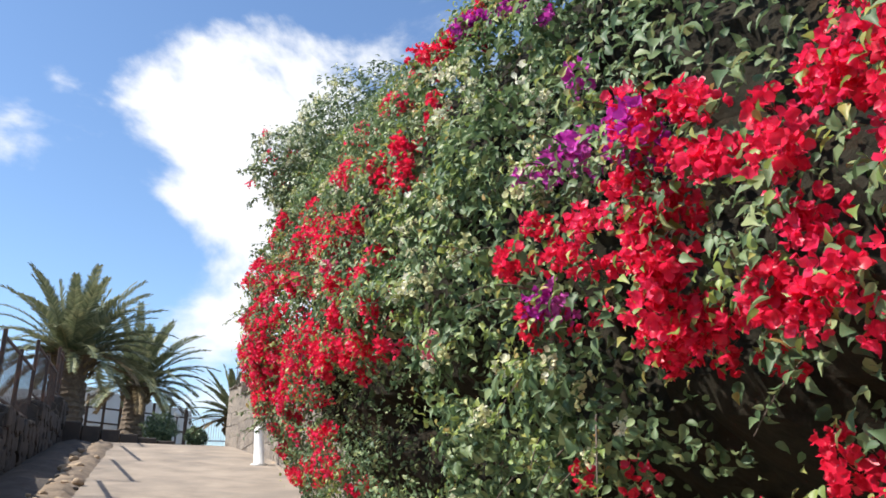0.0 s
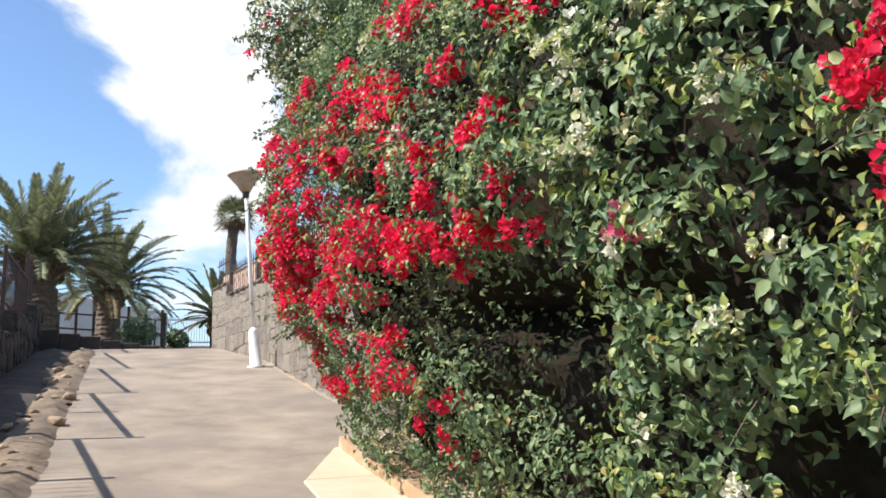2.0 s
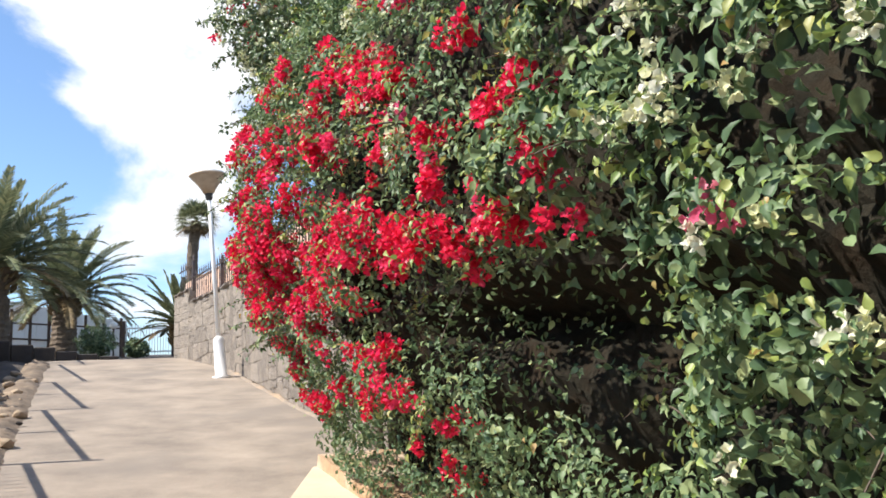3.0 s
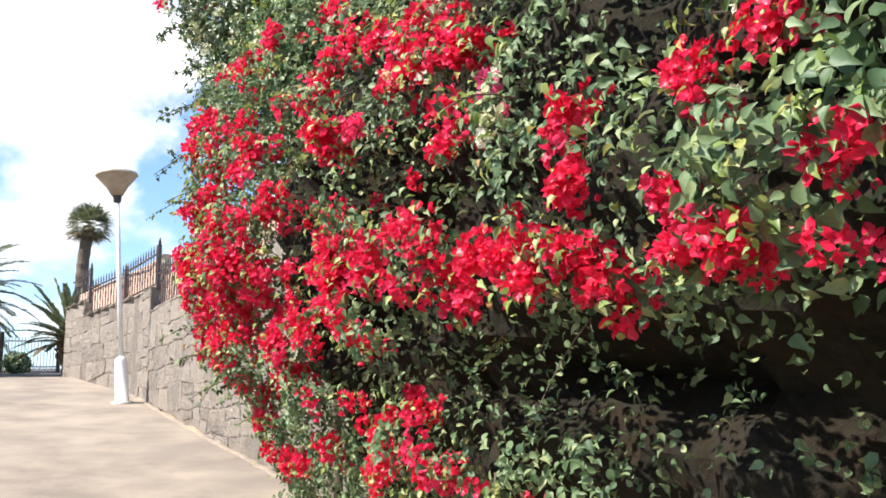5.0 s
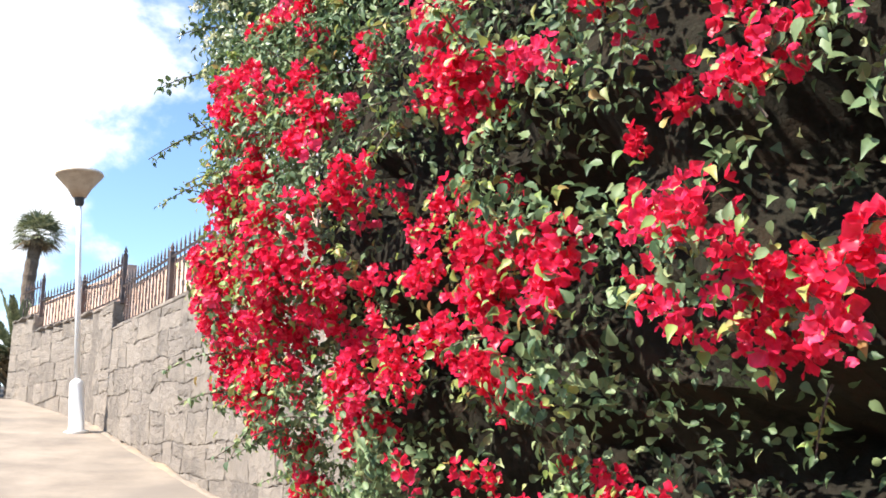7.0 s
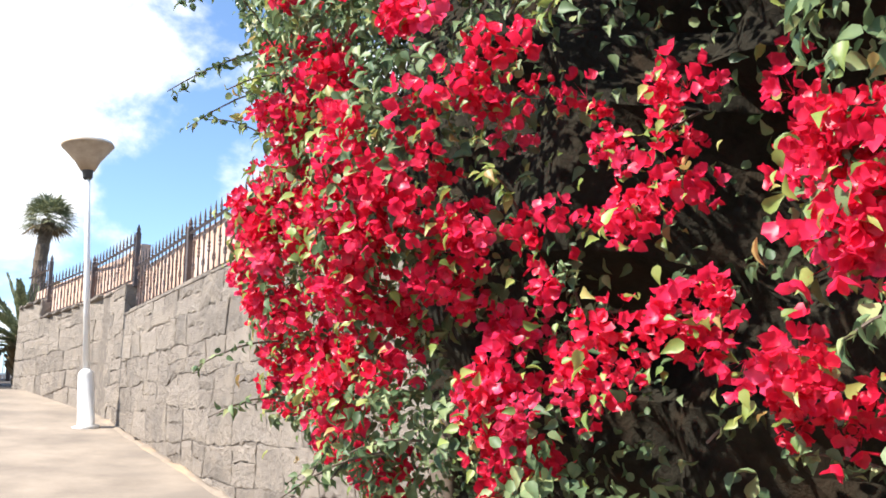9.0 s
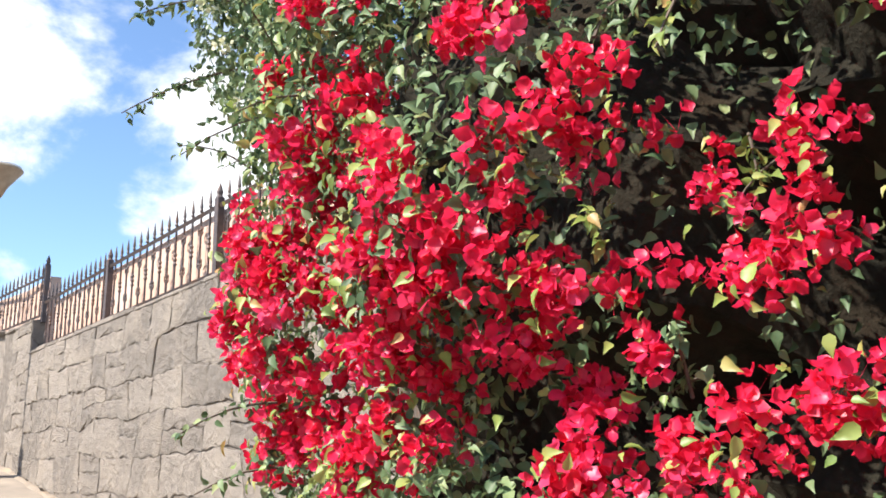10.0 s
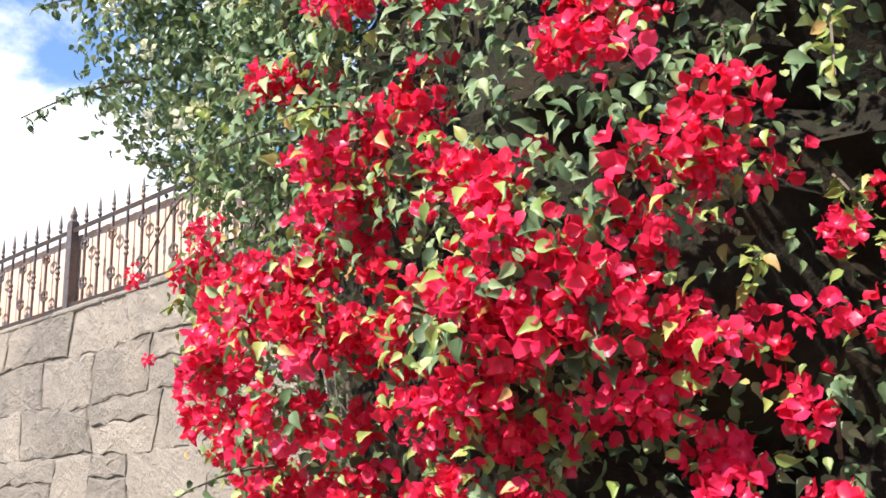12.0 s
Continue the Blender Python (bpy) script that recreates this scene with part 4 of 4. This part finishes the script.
        for k in range(num):
            nn = Vector((-1, min(fy[k], 3), fz[k])).normalized()
            me = HEADS[kind][rs.randint(5)]
            size = rs.uniform(0.75, 1.25) * (0.8 if kind == "cream" else 1)
            if made < 300:
                set_on(me, "flower_head", (x[k], y[k], z[k]), nn, size, pl, rs)
            else:
                q = (nn + Vector(rs.normal(0, 0.35, 3)) + Vector((0, 0, 0.25))).to_track_quat("Z", "Y").to_matrix().to_4x4() @ Matrix.Rotation(rs.uniform(0, 6.28), 4, "Z")
                m4 = Matrix.Translation(Vector((x[k], y[k], z[k])) - pl.location) @ q @ Matrix.Scale(size, 4)
                vv, ff = rest.setdefault(kind, ([], []))
                o = len(vv)
                vv += [tuple(m4 @ w.co) for w in me.vertices]
                ff += [tuple(o + a for a in pg.vertices) for pg in me.polygons]
            made += 1
        near = np.repeat(np.stack([x, y, z], 1)[rs.uniform(0, 1, num) < 0.7], 3, 0)
        young_p.append(near + rs.normal(0, 0.040, near.shape) + np.array([-0.012, 0, 0]))
        young_n.append(np.tile([-1.0, 0, 0.2], (len(near), 1)))
    p = np.concatenate(young_p)
    nr, tp, sd = frames(np.concatenate(young_n), rs, 0.6, 0.4)
    vv, ff = scatter(LEAF_V, LEAF_F, p - off, rs.uniform(0.018, 0.042, len(p)), nr, tp, sd)
    tagged(mesh_part("young_foliage", vv, ff, M_YOUNG, pl, "yellow-green young leaves", True), kind="stuff")
    # leafy twigs that stand out of the hedge
    p, n = surface_points(int(40 * (y1 - y0)), y0, y1, 0.8, h1 - 0.5, 0.0, rs, 0.0)
    for q, m in zip(p, n):
        out = (Vector(m) + Vector(rs.normal(0, 0.45, 3)) + Vector((0, 0, 0.45))).normalized()
        L = rs.uniform(0.10, 0.32)
        q0 = Vector(q - off) - out * 0.05
        pts = [q0 + out * L * u + Vector((0, 0, -0.35 * L * u * u)) for u in (0, 0.25, 0.5, 0.75, 1)]
        bm = bmesh.new()
        tube(bm, pts, [0.004, 0.0035, 0.003, 0.0025, 0.0015], 4)
        tw = part("twig", bm, M_STEM, pl)
        k = 18
        u = rs.uniform(0.2, 1, k)
        lp = np.array([pts[min(int(w * 4), 3)].lerp(pts[min(int(w * 4), 3) + 1], w * 4 - int(w * 4)) for w in u]) + rs.normal(0, 0.006, (k, 3))
        nr, tp, sd = frames(np.tile(m, (k, 1)), rs, 0.7, 0.5)
        vv, ff = scatter(LEAF_V, LEAF_F, lp, rs.uniform(0.020, 0.036, k), nr, tp, sd)
        mesh_part("twig_leaves", vv, ff, M_YOUNG if rs.uniform() < 0.25 else M_LEAF, tw, smooth=True)
    for kind, (vv, ff) in rest.items():
        tagged(mesh_part("flower_mass", vv, ff, HEADS[kind][0].materials[0], pl, smooth=True), kind="stuff")
    return pl


plant("bougainvillea", "bougainvillea hedge heavy with crimson and magenta bracts", -2.6, 2.45, 23000, 90, [
    ("red", 1.27, 1.90, .35, .22, 210), ("red", 2.03, 1.80, .22, .13, 80), ("red", 1.30, 1.30, .3, .12, 50), ("red", 1.10, 2.35, .3, .2, 40), ("red", 0.20, 1.90, .6, .4, 90), ("purple", 2.28, 2.37, .10, .09, 26),
    ("purple", 1.61, 2.30, .22, .10, 26), ("purple", 2.25, 1.75, .06, .05, 9), ("purple", 1.40, 1.25, .10, .06, 8), ("purple", 2.14, 3.02, .4, .25, 30), ("cream", 2.58, 2.57, .08, .06, 7), ("red", -1.50, 1.80, .6, .5, 60)], 31)
plant("bougainvillea", "leafy bougainvillea with scattered cream flowers and red sprays", 2.45, 4.35, 18500, 300, [
    ("red", 4.04, 2.51, .20, .12, 40), ("red", 4.26, 2.09, .05, .03, 12), ("red", 3.86, 1.90, .03, .03, 8), ("red", 4.33, 1.86, .03, .03, 8), ("red", 4.16, 1.67, .14, .05, 28), ("red", 4.11, 2.07, .06, .05, 9), ("red", 4.00, 3.20, .25, .2, 40), ("red", 2.44, 1.30, .05, .05, 4),
    ("cream", 2.98, 1.96, .3, .25, 44), ("cream", 3.75, 2.25, .3, .25, 34), ("cream", 3.31, 2.89, .16, .08, 20), ("cream", 2.76, 1.49, .3, .12, 16), ("cream", 4.10, 3.22, .3, .2, 30), ("cream", 3.85, 1.00, .3, .15, 5), ("pink", 3.30, 1.66, .04, .02, 5),
    ("purple", 3.70, 3.55, .3, .12, 34), ("purple", 3.16, 3.43, .3, .2, 22), ("red", 2.96, 0.96, .4, .1, 5)], 32, 0.062)
plant("bougainvillea", "full bougainvillea covered in bright red bracts", 4.35, 8.85, 48000, 170, [
    ("red", 7.22, 1.96, .22, .20, 80), ("red", 7.35, 1.75, .22, .28, 95), ("red", 5.82, 2.16, .35, .26, 170), ("red", 5.55, 1.68, .26, .08, 70), ("red", 4.86, 1.69, .20, .05, 50), ("red", 6.48, 1.47, .4, .18, 14),
    ("red", 7.76, 1.60, .2, .28, 80), ("red", 6.0, 1.04, .40, .12, 55), ("red", 7.25, 1.23, .3, .2, 60), ("red", 6.98, 2.66, .6, .18, 100), ("red", 5.36, 2.73, .3, .2, 40), ("red", 4.55, 1.94, .05, .05, 8),
    ("cream", 4.83, 2.12, .08, .05, 7), ("cream", 5.40, 2.90, .5, .3, 40), ("red", 5.60, 3.10, .5, .2, 40), ("pink", 5.05, 2.18, .03, .03, 4), ("cream", 7.40, 2.90, .4, .2, 20), ("red", 8.15, 1.45, .15, .25, 55), ("red", 6.21, 0.77, .45, .15, 54), ("red", 7.23, 0.92, .35, .16, 45), ("red", 5.6, 0.95, .2, .15, 14), ("red", 8.25, 1.45, .12, .28, 50), ("red", 6.25, 1.41, .06, .05, 14), 
    ("red", 6.22, 1.83, .04, .03, 10), ("red", 6.47, 1.62, .04, .03, 10), ("red", 6.32, 1.51, .03, .04, 8), ("red", 6.04, 1.65, .03, .03, 8), ("red", 6.79, 1.38, .04, .03, 10), ("red", 7.10, 1.17, .05, .04, 14), ("red", 6.58, 1.73, .03, .02, 6),
    ("red", 6.66, 1.85, .02, .02, 6), ("red", 6.66, 1.68, .02, .02, 6), ("red", 6.60, 1.52, .03, .02, 7), ("red", 6.83, 1.68, .03, .02, 7), ("red", 7.18, 1.56, .05, .03, 16), ("red", 6.81, 2.05, .04, .04, 13), ("red", 7.00, 1.72, .06, .03, 16), ("red", 6.49, 1.90, .02, .03, 6), ("red", 6.91, 1.48, .03, .02, 8), ("red", 4.62, 2.06, .05, .02, 10)], 33, 0.044)


# ---- pale-flowered shrub above the far end of the hedge, with hanging sprays ----
def upper_shrub():
    rs = np.random.RandomState(77)
    sh = new("white_flowering_shrub")
    at = Vector((2.1, 8.9, ground_z(8.9) + 0.1))
    sh.location = at
    tagged(sh, "tall dark green shrub with cream flowers and trailing sprays", "shrub")
    for k in range(5):
        bm = bmesh.new()
        e = Vector((-0.55 + 0.12 * k, -0.5 + 0.25 * k, 2.6 + 0.25 * (k % 3)))
        tube(bm, [(0.0, 0.02 * k, -0.2), e * 0.35 + Vector((0.12, 0, 0.2)), e * 0.7 + Vector((0.08, 0, 0.1)), e], [0.05, 0.04, 0.03, 0.012], 7)
        part("stem", bm, M_STEM, sh, smooth=True)
    # lumps of foliage: centre, radii
    lobes = [((1.62, 8.75, 4.30), (.62, .60, .72)), ((1.12, 8.6, 5.05), (.46, .42, .48)), ((1.7, 9.1, 5.1), (.75, .8, .7)), ((1.40, 8.45, 4.70), (.50, .5, .5)), ((1.8, 8.3, 5.2), (.8, .9, .6)), ((1.7, 7.5, 5.1), (.7, .9, .55)), ((1.75, 9.5, 4.5), (.5, .5, .6))]
    P, N = [], []
    for c, r in lobes:
        k = int(15000 * r[0] * r[2])
        d = rs.normal(0, 1, (k, 3))
        d /= np.linalg.norm(d, axis=1, keepdims=True)
        s = 1 - rs.exponential(0.12, k)
        wob = np.array([0.34 * noise.noise(Vector(q * 3.6) + Vector(c)) for q in d])
        keep = np.array([noise.noise(Vector(q * 6.0) + Vector(c)) < 0.10 for q in d])
        P.append((np.array(c) + d * np.array(r) * (s + wob)[:, None])[keep])
        N.append(d[keep])
    P, N = np.concatenate(P), np.concatenate(N)
    nr, tp, sd = frames(N, rs, 0.5, 0.4)
    vv, ff = scatter(LEAF_V, LEAF_F, P - np.array(at), rs.uniform(0.028, 0.055, len(P)), nr, tp, sd)
    tagged(mesh_part("foliage", vv, ff, M_UPPER, sh, smooth=True), kind="stuff")
    for c, r in lobes[:6]:
        for k in range(34):
            d = Vector(rs.normal(0, 1, 3)) + Vector((-0.8, 0, -0.1))
            d.normalize()
            p = Vector(c) + Vector((d[0] * r[0], d[1] * r[1], d[2] * r[2])) * 0.98
            set_on(HEADS["cream"][rs.randint(5)], "flower_head", p, d, rs.uniform(0.7, 1.1), sh, rs)
    # red heads that have grown up through the shrub
    for k in range(16):
        p = Vector((0.92, 8.5, 4.95)) + Vector(rs.normal(0, 1, 3) * np.array([.16, .12, .22]))
        set_on(HEADS["red"][rs.randint(5)], "flower_head", p, (-1, -0.4, 0.1), 0.8, sh, rs)
    # small red-flowered twig that hangs in front of the fence
    bm = bmesh.new()
    pts = [Vector(p) - at for p in ((1.45, 8.9, 3.7), (1.6, 9.4, 3.66), (1.72, 9.75, 3.55), (1.78, 9.95, 3.50))]
    tube(bm, pts, [0.006, 0.005, 0.004, 0.002], 5)
    part("spray", bm, M_STEM, sh, "thin trailing twig")
    for p in ((1.78, 9.97, 3.52), (1.75, 9.88, 3.46), (1.80, 10.0, 3.46), (1.72, 9.72, 3.05)):
        set_on(HEADS["red"][rs.randint(5)], "flower_head", p, (-1, -0.3, 0.1), 0.8, sh, rs)
    # trailing sprays
    ends = [((1.25, 9.0, 4.02), (0.98, 9.0, 3.90), (0.74, 9.0, 3.68)), ((1.2, 8.95, 4.3), (0.96, 9.0, 4.28), (0.78, 9.0, 4.12)), 
            ((1.15, 8.8, 4.5), (0.95, 8.8, 4.5), (0.80, 8.8, 4.36)), ((0.95, 8.6, 4.95), (0.72, 8.6, 5.02), (0.52, 8.6, 4.90)), ((0.98, 8.6, 4.72), (0.78, 8.6, 4.70), (0.64, 8.6, 4.52)),
            ((1.05, 8.5, 5.35), (0.82, 8.5, 5.42), (0.64, 8.5, 5.30)), ((1.15, 8.4, 4.25), (0.98, 8.4, 4.20), (0.86, 8.4, 4.02)), ((1.0, 8.7, 5.15), (0.80, 8.7, 5.28), (0.66, 8.7, 5.24))]
    for a, b, c in ends:
        bm = bmesh.new()
        pts = []
        for q in range(9):
            u = q / 8
            pts.append(Vector(a).lerp(Vector(b), u).lerp(Vector(b).lerp(Vector(c), u), u) - at)
        tube(bm, pts, [0.007 - 0.0006 * q for q in range(9)], 5)
        spray = part("spray", bm, M_STEM, sh, "thin trailing twig")
        n = 46
        u = rs.uniform(0.05, 1, n)
        p = np.array([pts[min(int(w * 8), 7)].lerp(pts[min(int(w * 8), 7) + 1], w * 8 - int(w * 8)) for w in u]) + rs.normal(0, 0.012, (n, 3))
        nr, tp, sd = frames(rs.normal(0, 1, (n, 3)), rs, 0.4, 0.6)
        vv, ff = scatter(LEAF_V, LEAF_F, p, rs.uniform(0.03, 0.052, n), nr, tp, sd)
        mesh_part("spray_leaves", vv, ff, M_UPPER, spray)


upper_shrub()


# ---- dark shrubs beyond the kerb ----
def small_shrub(at, r, seed, material, label):
    rs = np.random.RandomState(seed)
    s = new("garden_shrub")
    s.location = at
    tagged(s, label, "shrub")
    for k in range(4):
        bm = bmesh.new()
        a = k * 1.7
        tube(bm, [(0, 0, -0.1), (0.2 * r * math.cos(a), 0.2 * r * math.sin(a), 0.5 * r), (0.6 * r * math.cos(a), 0.6 * r * math.sin(a), 1.2 * r)], [0.03, 0.02, 0.008], 5)
        part("stem", bm, M_STEM, s)
    d = rs.normal(0, 1, (2600, 3))
    d /= np.linalg.norm(d, axis=1, keepdims=True)
    wob = np.array([0.4 * noise.noise(Vector(q * 2.6) + Vector((seed, 0, 0))) for q in d])
    p = d * np.array([r, r, r * 0.85]) * (1 - rs.exponential(0.2, len(d)) + wob)[:, None] + np.array([0, 0, 0.8 * r])
    nr, tp, sd = frames(d, rs, 0.5, 0.3)
    vv, ff = scatter(LEAF_V, LEAF_F, p, rs.uniform(0.05, 0.09, len(p)), nr, tp, sd)
    tagged(mesh_part("foliage", vv, ff, material, s), kind="stuff")


small_shrub((0.05, 28.0, ground_z(28)), 0.55, 4, M_UPPER, "dark round shrub beside the gate")
small_shrub((1.2, 28.4, ground_z(28.4)), 0.32, 6, M_UPPER, "low grey-green shrub in front of the gate")
small_shrub((-3.2, 22.5, ground_z(22.5)), 0.5, 9, M_UPPER, "dark shrub behind the low wall")


# ---- loose rubble at the path's edge ----
rng = random.Random(23)
ROCKS = []
for k in range(6):
    bm = bmesh.new()
    bmesh.ops.create_icosphere(bm, subdivisions=2, radius=1)
    for v in bm.verts:
        v.co = Vector((v.co.x * 1.25, v.co.y * 1.1, v.co.z * 0.7))
        v.co += 0.34 * noise.noise_vector(v.co * 1.1 + Vector((k * 7, 0, 0))) + 0.10 * noise.noise_vector(v.co * 3.1 + Vector((k, 3, 0)))
    me = bpy.data.meshes.new("rock")
    bm.to_mesh(me)
    bm.free()
    me.materials.append(M_RUBBLE if k < 4 else M_DARKSTONE)
    ROCKS.append(me)
for k in range(50):
    y = rng.uniform(6.5, 20.6)
    x = rng.gauss(-1.15, 0.11)
    s = rng.choice([0.025, 0.03, 0.04, 0.05, 0.08])
    ob = new("rock", ROCKS[rng.randrange(6)])
    ob.matrix_basis = pose(x, y, ground_z(y) + 0.04 + s * 0.05, rng.uniform(-20, 20), rng.uniform(-20, 20), rng.uniform(0, 360)) @ Matrix.Scale(s, 4)
    tagged(ob, "rough ochre and dark rock at the path's edge", "rock", "rocks along the path's edge")


# ---- stones of the walls ----
rng = random.Random(3)
for w, (a, b, top) in list(zip(walls, STEPS))[1:]:
    cuts = [a, b] if b < 17.6 else [a, max(17.5, a), b] if a < 17.5 else [a, b]
    for c0, c1 in zip(cuts, cuts[1:]):
        if c1 - c0 < 0.05:
            continue
        region = [(c0, ground_z(c0) - 0.02), (c1, ground_z(c1) - 0.02), (c1, top), (c0, top)]
        for poly in coursed_cells(region, 0.31, rng):
            stone(poly, lambda u, v, d: (WALL_X(u) - d, u, v), M_STONE, w, rng)
    # step end that faces down the path
    if a > 10:
        low = [t for q, r, t in STEPS if r == a][0]
        x0 = WALL_X(a)
        region = [(x0 - 0.02, low - 0.02), (x0 + 0.40, low - 0.02), (x0 + 0.40, top), (x0 - 0.02, top)]
        for poly in stone_cells(region, 0.34, 0.30, rng):
            stone(poly, lambda u, v, d: (u, a - d, v), M_STONE, w, rng, proud=0.02)
    # coping stones
    y = a
    while y < b - 0.05:
        e = min(b, y + rng.uniform(0.35, 0.62))
        x0, x1 = WALL_X(y), WALL_X(e)
        bm = bmesh.new()
        box(bm, (min(x0, x1) - 0.025, y + 0.006, top - 0.03), (max(x0, x1) + 0.42, e - 0.006, top + rng.uniform(0.005, 0.025)), 0.012)
        part("coping_stone", bm, M_STONE, w)
        y = e
for w, a, b, top in left_walls:
    if b < 3:
        continue
    region = [(a, ground_z(a) - 0.02), (b, ground_z(b) - 0.02), (b, top), (a, top)]
    for poly in stone_cells(region, 0.40, 0.28, rng):
        stone(poly, lambda u, v, d: (LEFT_X + d - 0.02, u, v), M_DARKSTONE, w, rng, 0.012, 0.06)
    region = [(LEFT_X - 0.42, ground_z(a)), (LEFT_X, ground_z(a)), (LEFT_X, top), (LEFT_X - 0.42, top)]
    for poly in stone_cells(region, 0.36, 0.26, rng):
        stone(poly, lambda u, v, d: (u, a - d + 0.012, v), M_DARKSTONE, w, rng, 0.012, 0.03)
    y = a
    while y < b - 0.05:
        e = min(b, y + rng.uniform(0.22, 0.5))
        bm = bmesh.new()
        bmesh.ops.create_icosphere(bm, subdivisions=2, radius=0.5)
        for v in bm.verts:
            v.co += 0.22 * noise.noise_vector(v.co * 2.2 + Vector((y * 3, 0, 0)))
        bmesh.ops.transform(bm, matrix=Matrix.Translation((LEFT_X - 0.2, (y + e) / 2, top - 0.03)) @ Matrix.Diagonal((0.46, (e - y) * 1.08, rng.uniform(0.14, 0.26), 1)), verts=bm.verts)
        part("cap_stone", bm, M_DARKSTONE, w)
        y = e
